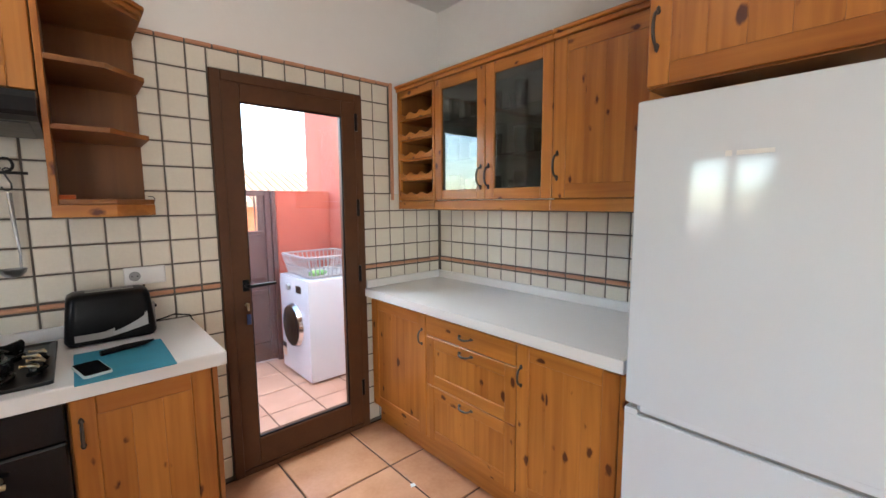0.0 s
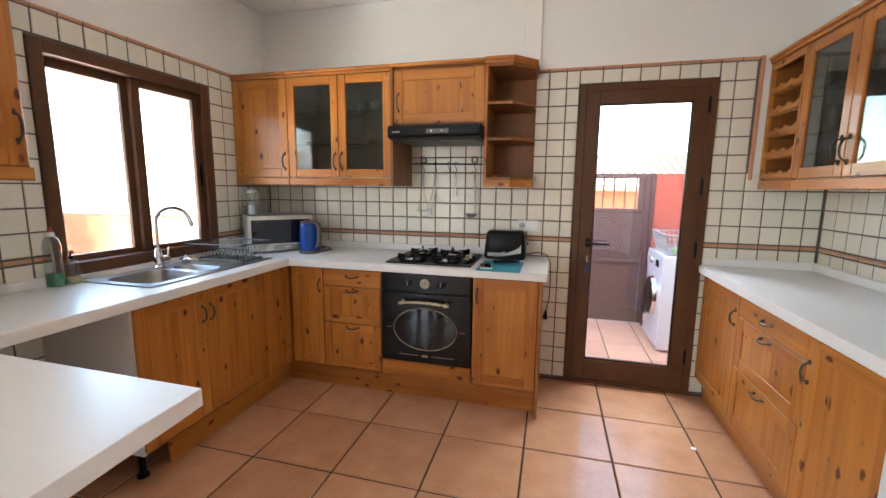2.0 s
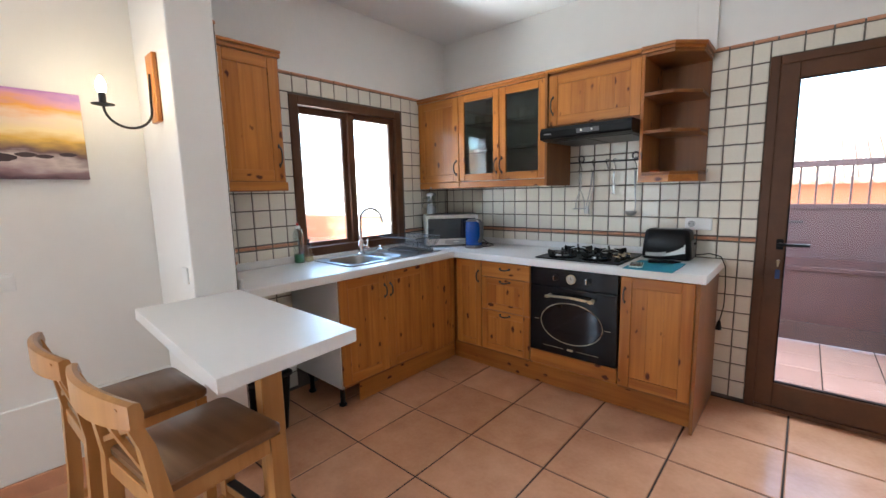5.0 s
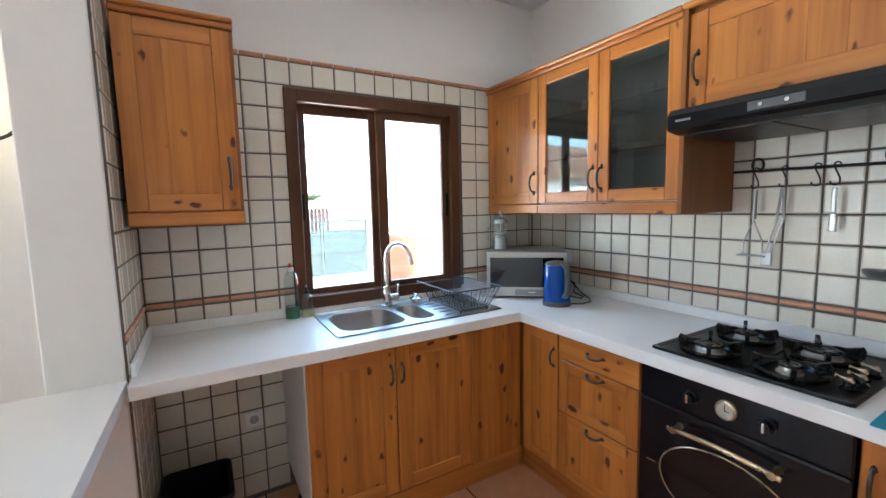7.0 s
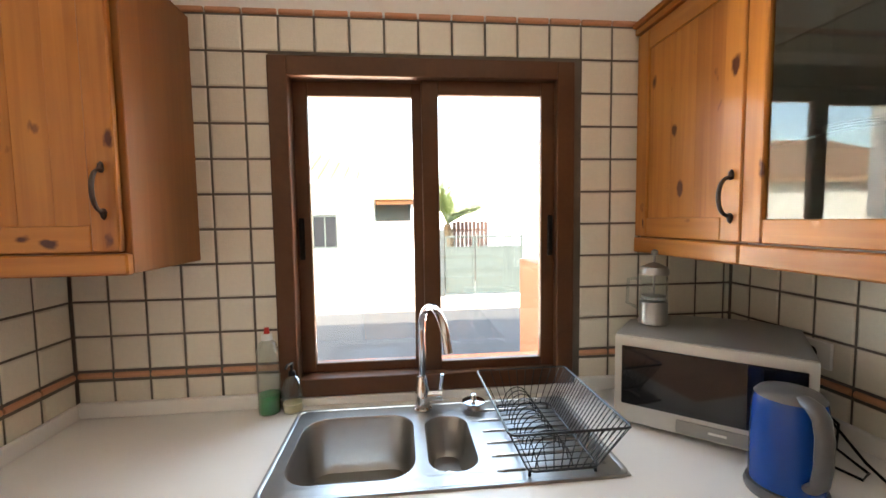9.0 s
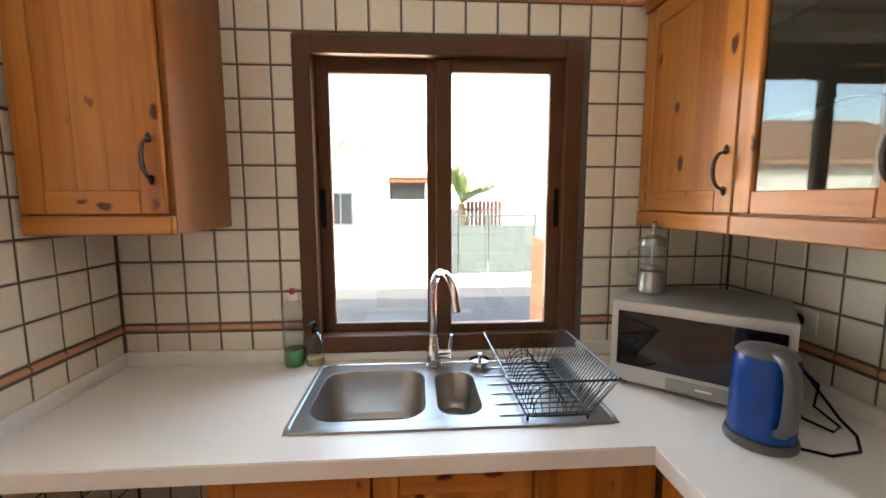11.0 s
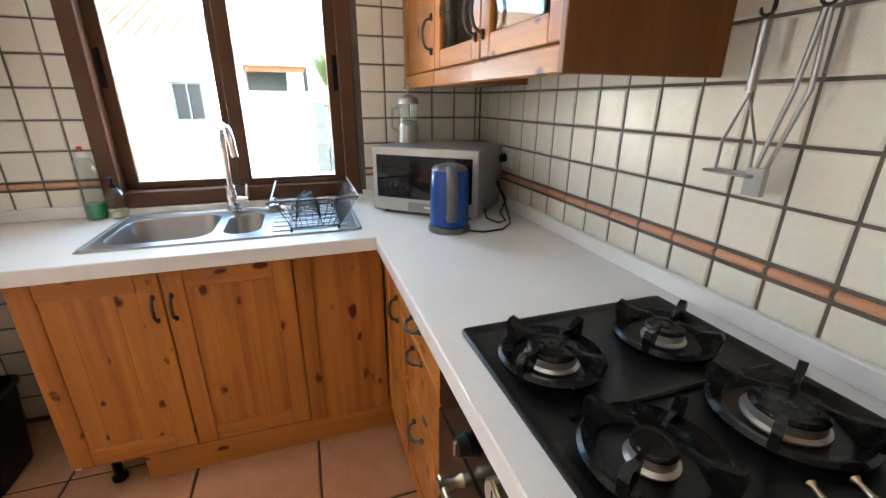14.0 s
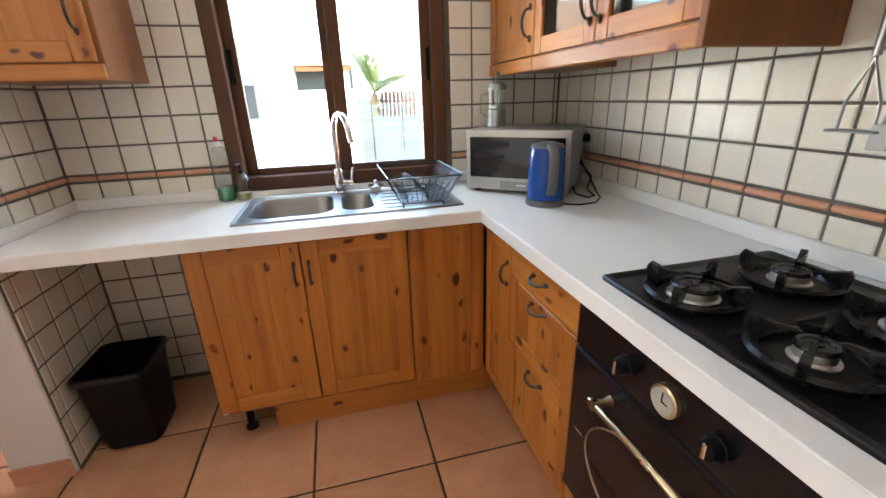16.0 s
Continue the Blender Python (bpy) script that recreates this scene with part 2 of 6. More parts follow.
GLASS = glass("window_glass", (0.96, 0.97, 0.97))
# grey tint added to darken what is seen inside the cabinets
CABGLASS = glass("cabinet_glass", (0.60, 0.63, 0.62), 1.0, 0.06)
CLEAR = glass("clear_glass", (0.86, 0.90, 0.88), 1.0, 0.06, 2.2)

# ---- mesh helpers ----


def rnd(*a):
    return random.uniform(*a)


def box(bm, x0, x1, y0, y1, z0, z1, bev=0.0, seg=1):
    c = Matrix.Translation(((x0 + x1) / 2, (y0 + y1) / 2, (z0 + z1) / 2)) @ Matrix.Diagonal((abs(x1 - x0), abs(y1 - y0), abs(z1 - z0), 1))
    vs = bmesh.ops.create_cube(bm, size=1, matrix=c)["verts"]
    if bev:
        es = list({e for v in vs for e in v.link_edges})
        bmesh.ops.bevel(bm, geom=es, offset=bev, segments=seg, affect="EDGES", profile=0.7)
    return bm


def B(x0, x1, y0, y1, z0, z1, bev=0.0, seg=1):
    return box(bmesh.new(), x0, x1, y0, y1, z0, z1, bev, seg)


def tube(bm, pts, r, n=8, closed=False):
    """A round bar along points."""
    pts = [Vector(p) for p in pts]
    rings, up, k = [], None, len(pts)
    for i, p in enumerate(pts):
        a, b = (pts[(i - 1) % k], pts[(i + 1) % k]) if closed else (pts[max(i - 1, 0)], pts[min(i + 1, k - 1)])
        d = (b - a).normalized()
        if up is None:
            up = d.orthogonal().normalized()
        up = (up - d * up.dot(d)).normalized()
        side = d.cross(up)
        rr = r[i] if isinstance(r, (list, tuple)) else r
        rings.append([bm.verts.new(p + (up * math.cos(q) + side * math.sin(q)) * rr) for q in [2 * math.pi * j / n for j in range(n)]])
    for i in range(k if closed else k - 1):
        a, b = rings[i], rings[(i + 1) % k]
        for j in range(n):
            bm.faces.new((a[j], a[(j + 1) % n], b[(j + 1) % n], b[j]))
    if not closed:
        bm.faces.new(rings[0][::-1])
        bm.faces.new(rings[-1])
    return bm


def lathe(bm, prof, n=24, at=(0, 0, 0)):
    """A turned body from (radius, height) pairs."""
    rings = []
    for r, z in prof:
        if r < 1e-5:
            rings.append([bm.verts.new((at[0], at[1], at[2] + z))])
        else:
            rings.append([bm.verts.new((at[0] + r * math.cos(2 * math.pi * j / n), at[1] + r * math.sin(2 * math.pi * j / n), at[2] + z)) for j in range(n)])
    for a, b in zip(rings, rings[1:]):
        for j in range(n):
            q = [a[j % len(a)], a[(j + 1) % len(a)], b[(j + 1) % len(b)], b[j % len(b)]]
            q = list(dict.fromkeys(q))
            if len(q) > 2:
                bm.faces.new(q)
    return bm


def prism(bm, outline, z0, z1, bev=0.0):
    """An upright prism over a plan outline (counter-clockwise)."""
    lo = [bm.verts.new((x, y, z0)) for x, y in outline]
    hi = [bm.verts.new((x, y, z1)) for x, y in outline]
    k = len(outline)
    top = bm.faces.new(hi)
    bot = bm.faces.new(lo[::-1])
    for i in range(k):
        bm.faces.new((lo[i], lo[(i + 1) % k], hi[(i + 1) % k], hi[i]))
    if bev:
        bmesh.ops.bevel(bm, geom=list(top.edges) + list(bot.edges), offset=bev, segments=2, affect="EDGES", profile=0.7)
    return bm


def rounded(x0, x1, y0, y1, r, n=5):
    out = []
    for cx, cy, a0 in ((x1 - r, y0 + r, -90), (x1 - r, y1 - r, 0), (x0 + r, y1 - r, 90), (x0 + r, y0 + r, 180)):
        for i in range(n + 1):
            a = radians(a0 + 90 * i / n)
            out.append((cx + r * math.cos(a), cy + r * math.sin(a)))
    return out


ORIGIN = {}


def thing(name, at, label, category, group="", rz=0.0, kind=""):
    """A top-level Empty at the thing's base. With rz its parts are given in its own axes, else in the world's."""
    ob = new(name)
    ob.empty_display_size = 0.05
    ob.matrix_basis = pose(*at, 0, 0, rz)
    ORIGIN[ob.name] = Vector(at) if rz == 0.0 else Vector((0, 0, 0))
    return tagged(ob, label, category, group, kind)


def part(name, bm, material, parent=None, label="", smooth=False, kind=""):
    me = bpy.data.meshes.new(name)
    if parent is not None and ORIGIN.get(parent.name):
        bmesh.ops.translate(bm, verts=bm.verts, vec=-ORIGIN[parent.name])
    bmesh.ops.recalc_face_normals(bm, faces=bm.faces)
    bm.to_mesh(me)
    bm.free()
    for m in (material if isinstance(material, list) else [material]):
        me.materials.append(m)
    if smooth:
        for p in me.polygons:
            p.use_smooth = True
        me.set_sharp_from_angle(angle=radians(40))
    ob = new(name, me)
    if parent is not None:
        ob.parent = parent
        if parent.name in ORIGIN:
            ORIGIN[ob.name] = ORIGIN[parent.name]
    return tagged(ob, label, kind=kind)


def structure(name, bm, material, label="", category="", smooth=False):
    return tagged(part(name, bm, material, None, label, smooth), label, category, kind="structure")


# ---- the room ----
XW, YN, XE, YS, ZC = -0.012, 4.012, 3.862, -3.0, 2.71
WY0, WY1, WZ0, WZ1 = 2.407, 3.402, 0.930, 2.028      # kitchen window
DX0, DX1, DZ1 = 2.42, 3.232, 2.06                      # glazed door
PX, PY0, PY1 = 0.516, 1.58, 1.776                      # wall stub beside the worktop

bm = bmesh.new()
box(bm, XW - 0.25, XW, YS - 0.25, -2.6, 0, 3.1)
# unseen opening added for the fill lamp, y -2.6 to -0.9
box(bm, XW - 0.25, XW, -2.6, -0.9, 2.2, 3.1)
box(bm, XW - 0.25, XW, -0.9, WY0, 0, 3.1)
box(bm, XW - 0.25, XW, WY1, YN + 0.25, 0, 3.1)
box(bm, XW - 0.25, XW, WY0, WY1, 0, WZ0)
box(bm, XW - 0.25, XW, WY0, WY1, WZ1, 3.1)
wall_west = structure("wall_west", bm, PLASTER, "white plastered wall, cream tiles round the window", "wall")
bm = bmesh.new()
box(bm, XW, DX0, YN, YN + 0.25, 0, 3.1)
box(bm, DX1, XE + 0.25, YN, YN + 0.25, 0, 3.1)
box(bm, DX0, DX1, YN, YN + 0.25, DZ1, 3.1)
wall_north = structure("wall_north", bm, PLASTER, "white plastered wall above cream kitchen tiles", "wall")
wall_east = structure("wall_east", B(XE, XE + 0.25, YS - 0.25, YN, 0, 3.1), PLASTER, "white plastered wall with cream tiles above the worktop", "wall")
structure("wall_south", B(XW, XE, YS - 0.25, YS, 0, 3.1), PLASTER, "plain white plastered wall", "wall")
structure("ceiling", B(XW - 0.25, XE + 0.25, YS - 0.25, YN + 0.25, ZC, ZC + 0.12), CEIL, "plain white painted ceiling", "ceiling")
wall_stub = structure("wall_stub", B(XW + 0.001, PX, PY0, PY1, 0, ZC - 0.001, 0.012, 3), PLASTER, "white plastered wall stub beside the worktop", "wall")
structure("wall_chase", B(2.05, 2.16, YN - 0.028, YN + 0.001, 2.165, ZC - 0.002, 0.004), PLASTER, "narrow white plastered pipe casing", "wall")
floor = structure("floor", B(XW - 0.2, XE + 0.2, YS - 0.2, YN + 0.24, -0.15, -0.006), FGROUT, "terracotta tiled floor with dark joints", "floor")

# stepped white plaster plinth and terracotta skirting along the west wall
structure("wall_plinth", B(XW, XW + 0.018, -0.88, PY0, 0.09, 0.43, 0.004), PLASTER, "low stepped plaster plinth", "wall plinth")
structure("baseboard_1", B(XW, XW + 0.024, -0.88, PY0, -0.004, 0.088, 0.003), BANDT, "terracotta tile skirting", "baseboard")
structure("baseboard_2", B(PX, PX + 0.012, PY0, PY1 - 0.002, -0.004, 0.075, 0.003), BANDT, "terracotta tile skirting", "baseboard")


# tiled fields: dark joints behind, each tile a piece
TP, TG = 0.1105, 0.0075          # tile pitch and joint
Z_BAND = 1.014                   # underside of the terracotta band
Z_ROW = 1.046                    # first tile row above the band
rows_up = [(Z_ROW + i * TP, Z_ROW + (i + 1) * TP) for i in range(10)]
rows_dn = [(Z_BAND - (i + 1) * TP, Z_BAND - i * TP) for i in range(10)]
Z_TOP = rows_up[-1][1]


def tile_mesh(c=0.045):
    bm = bmesh.new()
    h, d = 0.5, 0.5
    lo = [bm.verts.new((x, y, -d)) for x, y in ((-h, -h), (h, -h), (h, h), (-h, h))]
    mi = [bm.verts.new((x, y, d - 0.30)) for x, y in ((-h, -h), (h, -h), (h, h), (-h, h))]
    hi = [bm.verts.new((x, y, d)) for x, y in ((-h + c, -h + c), (h - c, -h + c), (h - c, h - c), (-h + c, h - c))]
    for i in range(4):
        j = (i + 1) % 4
        bm.faces.new((lo[i], lo[j], mi[j], mi[i]))
        bm.faces.new((mi[i], mi[j], hi[j], hi[i]))
    bm.faces.new(hi)
    me = bpy.data.meshes.new("tile")
    bm.to_mesh(me)
    bm.free()
    return me


TILE_ME = tile_mesh()
TILE_ME.materials.append(TILE)


def liner_mesh():
    """Half-round edging tile: bulges across its height, rounded ends."""
    bm = bmesh.new()
    cols = []
    for x, s in ((-0.5, 0.82), (-0.48, 1.0), (0.48, 1.0), (0.5, 0.82)):
        cols.append([bm.verts.new((x, -0.5 * s * math.cos(math.pi * i / 8), -0.5 + 1.35 * s * math.sin(math.pi * i / 8) ** 0.7)) for i in range(9)])
    for a, b in zip(cols, cols[1:]):
        for i in range(8):
            bm.faces.new((a[i], b[i], b[i + 1], a[i + 1]))
    bm.faces.new(cols[0])
    bm.faces.new(cols[3][::-1])
    bmesh.ops.recalc_face_normals(bm, faces=bm.faces)
    me = bpy.data.meshes.new("liner")
    bm.to_mesh(me)
    bm.free()
    for f in me.polygons:
        f.use_smooth = len(f.vertices) == 4
    return me


BAND_ME = liner_mesh()
BAND_ME.materials.append(BANDT)
FLOOR_ME = tile_mesh(0.009)
FLOOR_ME.materials.append(FLOORT)
PATIO_ME = tile_mesh(0.009)
PATIO_ME.materials.append(PATIOT)


def piece(name, me, parent, u, v, w, h, d, origin, ux, vx, nx, tilt=0.004):
    """One tile: centre (u, v) and size (w, h) in a wall's own plane, d thick, face on the plane."""
    ob = new(name, me)
    ux, vx, nx = Vector(ux), Vector(vx), Vector(nx)
    rot = Matrix((ux, vx, nx)).transposed().to_4x4()
    wob = Matrix.Rotation(rnd(-tilt, tilt), 4, "X") @ Matrix.Rotation(rnd(-tilt, tilt), 4, "Y") @ Matrix.Rotation(rnd(-tilt, tilt) * 1.5, 4, "Z")
    p = Vector(origin) + ux * u + vx * v - nx * (d / 2 + rnd(0, 0.0006))
    ob.matrix_basis = Matrix.Translation(p) @ rot @ wob @ Matrix.Diagonal((w, h, d, 1))
    ob.parent = parent
    return ob


def field(parent, origin, ux, nx, us, spans, keep):
    """Tiles of one wall. us: joint lines along u; spans: rows (z0, z1, mesh, name); keep(u0, u1, z0, z1) says whether a piece is laid."""
    for z0, z1, me, nm in spans:
        for u0, u1 in zip(us, us[1:]):
            if u1 - u0 < 0.02 or not keep(u0, u1, z0, z1):
                continue
            piece(nm, me, parent, (u0 + u1) / 2, (z0 + z1) / 2, u1 - u0 - TG + rnd(-0.001, 0.001), z1 - z0 - (TG if me is TILE_ME else 0.002), 0.008 if me is TILE_ME else 0.013,
                  (origin[0], origin[1], 0), ux, (0, 0, 1), nx)


def lines(a, b, start, pitch=TP):
    """Joint lines from a to b on a grid through start."""
    k0 = math.ceil((a - start) / pitch)
    out = [a]
    while start + k0 * pitch < b - 0.012:
        if start + k0 * pitch > a + 0.012:
            out.append(start + k0 * pitch)
        k0 += 1
    return out + [b]

# ---- cabinets ----


class Face:
    """A cabinet front: u along the front, z up, d outward from it."""

    def __init__(self, side, at):
        self.side, self.at = side, at

    def p(self, u, d, z):
        return {"N": (u, self.at - d, z), "W": (self.at + d, u + 0.013, z), "E": (self.at - d, u + 0.012, z)}[self.side]

    def box(self, u0, u1, d0, d1, z0, z1, bev=0.0, bm=None):
        a, b = self.p(u0, d0, z0), self.p(u1, d1, z1)
        return box(bm or bmesh.new(), min(a[0], b[0]), max(a[0], b[0]), min(a[1], b[1]), max(a[1], b[1]), z0, z1, bev)

    def rail(self):
        return PINE_X if self.side == "N" else PINE_Y


def handle(f, parent, u, z, length=0.095, upright=True, name="handle"):
    """A bowed pewter pull with lobed ends."""
    bm = bmesh.new()
    pts = []
    for i in range(15):
        a = math.pi * i / 14
        s, d = -math.cos(a) * length * 0.38, 0.005 + math.sin(a) ** 0.8 * 0.25 * length
        pts.append(f.p(u, d, z + s) if upright else f.p(u + s, d, z - math.sin(a) * 0.006))
    tube(bm, pts, [0.0040 + 0.0014 * math.sin(math.pi * i / 14) for i in range(15)], 8)
    for s in (-1, 1):
        pts = [(s * length * k, d) for k, d in ((0.33, 0.003), (0.39, 0.005), (0.44, 0.004), (0.475, 0.004), (0.53, 0.002))]
        tube(bm, [f.p(u, d, z + e) if upright else f.p(u + e, d, z) for e, d in pts], [0.004, 0.0085, 0.0060, 0.0062, 0.0015], 8)
    return part(name, bm, PEWTER, parent, "dark pewter bow handle", smooth=True)


def front(f, parent, u0, u1, z0, z1, pane=False, stile=0.062, pull=None, name="door", planks=4, t=0.02, upright=True, label=""):
    """A framed door or drawer front: stiles, rails, boarded panel or pane, handle."""
    g = 0.0015
    u0, u1, z0, z1 = u0 + g, u1 - g, z0 + g, z1 - g
    door = part(name, f.box(u0, u0 + stile, -t, 0, z0, z1, 0.003), PINE_Z, parent, label)
    part("stile", f.box(u1 - stile, u1, -t, 0, z0, z1, 0.003), PINE_Z, door)
    rh = min(stile, (z1 - z0) * 0.28)
    for a, b in ((z0, z0 + rh), (z1 - rh, z1)):
        part("rail", f.box(u0 + stile + 0.0008, u1 - stile - 0.0008, -t, -0.0008, a, b, 0.0025), f.rail(), door)
    a, b = u0 + stile, u1 - stile
    if pane:
        part("pane", f.box(a - 0.004, b + 0.004, -0.013, -0.009, z0 + rh - 0.004, z1 - rh + 0.004), CABGLASS, door, "reflecting glass pane, tint darkens the inside")
    else:
        k = max(1, planks)
        for i in range(k):
            p0, p1 = a + (b - a) * i / k, a + (b - a) * (i + 1) / k
            part("board", f.box(p0 + 0.0002, p1 - 0.0002, -0.016, -0.007 - rnd(0, 0.0003), z0 + rh, z1 - rh, 0.0006), PINE_Z, door)
    if pull:
        handle(f, door, pull[0], pull[1], 0.125 if z1 > 1.5 else 0.095, upright=upright)
    return door


def slab(f, parent, u0, u1, z0, z1, pull=None, name="drawer", t=0.02):
    g = 0.0015
    d = part(name, f.box(u0 + g, u1 - g, -t, 0, z0 + g, z1 - g, 0.003), f.rail(), parent)
    if pull:
        handle(f, d, pull[0], pull[1], upright=False)
    return d


def carcass(f, u0, u1, depth, z0, z1, bm, t=0.018, back=True, shelves=0):
    """An open box behind a front: two sides, top, bottom, back."""
    f.box(u0, u0 + t, -depth, -0.021, z0, z1, 0.001, bm)
    f.box(u1 - t, u1, -depth, -0.021, z0, z1, 0.001, bm)
    f.box(u0 + t, u1 - t, -depth, -0.021, z0, z0 + t, 0, bm)
    f.box(u0 + t, u1 - t, -depth, -0.021, z1 - t, z1, 0, bm)
    if back:
        f.box(u0 + t, u1 - t, -depth, -depth + 0.008, z0 + t, z1 - t, 0, bm)
    return bm


ZB0, ZB1 = 0.178, 0.848      # base fronts
CT0, CT1 = 0.856, 0.902      # worktop
N, W, E = Face("N", 3.395), Face("W", 0.570), Face("E", 3.250)

# north base run
cab = thing("drawer_cabinet", (1.04, 3.4, 0), "pine drawer cabinet with three drawers under the worktop", "cabinet", "kitchen base cabinets")
part("body", carcass(N, 0.832, 1.25, 0.585, ZB0 - 0.02, CT0 - 0.002, bmesh.new()), VENEER, cab)
slab(N, cab, 0.838, 1.245, 0.735, ZB1, (1.045, 0.805))
for a, b in ((0.487, 0.733), (ZB0, 0.485)):
    front(N, cab, 0.838, 1.245, a, b, stile=0.05, pull=(1.045, b - 0.022), name="drawer", planks=4, upright=False)
cab = thing("corner_cabinet", (0.70, 3.4, 0), "pine corner base cabinet with a narrow framed door", "cabinet", "kitchen base cabinets")
part("body", N.box(0.03, 0.829, -0.585, -0.021, ZB0 - 0.02, CT0 - 0.002), VENEER, cab)
front(N, cab, 0.597, 0.832, ZB0, ZB1, stile=0.05, pull=(0.812, 0.73), planks=2)
cab = thing("end_cabinet", (2.04, 3.4, 0), "pine base cabinet with a framed door beside the oven", "cabinet", "kitchen base cabinets")
part("body", carcass(N, 1.838, 2.225, 0.585, ZB0 - 0.02, CT0 - 0.002, bmesh.new()), VENEER, cab)
front(N, cab, 1.842, 2.225, ZB0, ZB1, pull=(1.868, 0.74), planks=3)
part("end_panel", B(2.227, 2.245, 3.398, YN - 0.014, 0.0, CT0 - 0.002, 0.002), VENEER, cab, "reddish pine veneer end panel")
tagged(part("plinth", B(0.50, 2.225, 3.478, 3.494, 0.0, 0.156, 0.002), PINE_X), "pine plinth board below the base cabinets", "plinth", kind="structure")
structure("filler_panel", N.box(1.254, 1.836, -0.02, 0, ZB0, 0.272, 0.003), PINE_X, "pine filler board under the oven", "panel")

# oven
oven = thing("built_in_oven", (1.54, 3.4, 0.275), "black built-in oven with brass bar handle and oval glass", "oven")
O = Face("N", 3.388)
part("body", O.box(1.262, 1.828, -0.54, -0.02, 0.277, CT0 - 0.004), BLACKM, oven)
part("control_panel", O.box(1.256, 1.834, -0.02, 0.002, 0.733, 0.851, 0.004), BLACKE, oven)
odoor = part("door", O.box(1.256, 1.834, -0.02, 0.004, 0.277, 0.729, 0.006), BLACKE, oven, "black enamelled oven door")


def oval(f, uc, zc, a, b, d, r, n=40):
    return tube(bmesh.new(), [f.p(uc + a * math.cos(2 * math.pi * i / n), d, zc + b * math.sin(2 * math.pi * i / n)) for i in range(n)], r, 6, True)


part("oval_trim", oval(O, 1.545, 0.50, 0.205, 0.135, 0.006, 0.0028), BRASS, odoor, "thin brass oval line")
bm = bmesh.new()
vs = [bm.verts.new(O.p(1.545 + 0.20 * math.cos(2 * math.pi * i / 40), 0.0055, 0.50 + 0.13 * math.sin(2 * math.pi * i / 40))) for i in range(40)]
vb = [bm.verts.new(O.p(1.545 + 0.20 * math.cos(2 * math.pi * i / 40), -0.004, 0.50 + 0.13 * math.sin(2 * math.pi * i / 40))) for i in range(40)]
bm.faces.new(vs)
bm.faces.new(vb[::-1])
for i in range(40):
    bm.faces.new((vs[i], vs[(i + 1) % 40], vb[(i + 1) % 40], vb[i]))
part("oval_window", bm, BLACKG, odoor, "dark oval oven glass")
for s in (-1, 1):
    part("side_line", O.box(1.545 + s * 0.235 - 0.02, 1.545 + s * 0.235 + 0.02, 0.003, 0.0055, 0.499, 0.502), BRASS, odoor)
    part("base_line", O.box(1.545 + s * 0.115 - 0.07, 1.545 + s * 0.115 + 0.07, 0.003, 0.0055, 0.325, 0.3275), BRASS, odoor)
part("badge", O.box(1.525, 1.565, 0.003, 0.0055, 0.318, 0.332), BRASS, odoor, "small pale badge")
bm = tube(bmesh.new(), [O.p(1.545 - 0.16 + 0.32 * i / 12, 0.042 + 0.006 * math.sin(math.pi * i / 12), 0.672 + 0.012 * math.sin(math.pi * i / 12)) for i in range(13)], 0.008, 10)
bar = part("handle", bm, BRASS, odoor, "curved brass bar handle", smooth=True)
for s in (-1, 1):
    bm = tube(bmesh.new(), [O.p(1.545 + s * 0.14, d, 0.675) for d in (0.004, 0.02, 0.03, 0.052)], [0.013, 0.008, 0.010, 0.012], 12)
    part("handle_mount", bm, BRASS, odoor, "brass handle mount", smooth=True)
for u, r, m2, lb in ((1.438, 0.019, BLACKP, "black rotary knob with steel cap"), (1.652, 0.019, BLACKP, "black rotary knob with steel cap")):
    k = part("knob", tube(bmesh.new(), [O.p(u, d, 0.793) for d in (0.002, 0.012, 0.013, 0.030)], [0.022, 0.022, r, r * 0.85], 20), m2, oven, lb, smooth=True)
    part("cap", O.box(u - 0.004, u + 0.004, 0.029, 0.036, 0.778, 0.808, 0.002), CHROME, k)
clock = part("clock", tube(bmesh.new(), [O.p(1.545, d, 0.793) for d in (0.002, 0.012, 0.014)], [0.031, 0.031, 0.028], 24), BRASS, oven, "round analogue oven clock", smooth=True)
part("dial", tube(bmesh.new(), [O.p(1.545, d, 0.793) for d in (0.0135, 0.0155)], 0.0255, 24), mat("aged_dial", (0.42, 0.39, 0.33), 0.4), clock, "pale clock dial")
part("clock_hand", O.box(1.544, 1.5462, 0.0155, 0.0168, 0.793, 0.812), BLACKP, clock)
part("clock_hand", O.box(1.545, 1.558, 0.0155, 0.0168, 0.792, 0.7942), BLACKP, clock)

# west base run
cab = thing("sink_cabinet", (0.3, 2.7, 0), "pine sink cabinet with two framed doors and a bare white side", "cabinet", "kitchen base cabinets")
part("body", carcass(W, 2.331, 3.085, 0.545, ZB0 - 0.02, CT0 - 0.17, bmesh.new()), VENEER, cab)
part("side_panel", W.box(2.312, 2.330, -0.565, -0.021, ZB0 - 0.02, CT0 - 0.002, 0.001), WHITEL, cab, "bare white melamine side panel")
front(W, cab, 2.315, 2.690, ZB0, ZB1, pull=(2.665, 0.725), planks=4)
front(W, cab, 2.692, 3.078, ZB0, ZB1, pull=(2.716, 0.725), planks=4)
for y, x in ((2.39, 0.45), (2.37, 0.12)):
    bm = lathe(bmesh.new(), [(0.0, 0.0), (0.026, 0.0), (0.026, 0.012), (0.016, 0.02), (0.016, 0.10), (0.03, 0.145), (0.03, ZB0 - 0.021), (0.0, ZB0 - 0.021)], 14, (x, y, 0))
    part("foot", bm, BLACKP, cab, "black plastic adjustable foot", smooth=True)
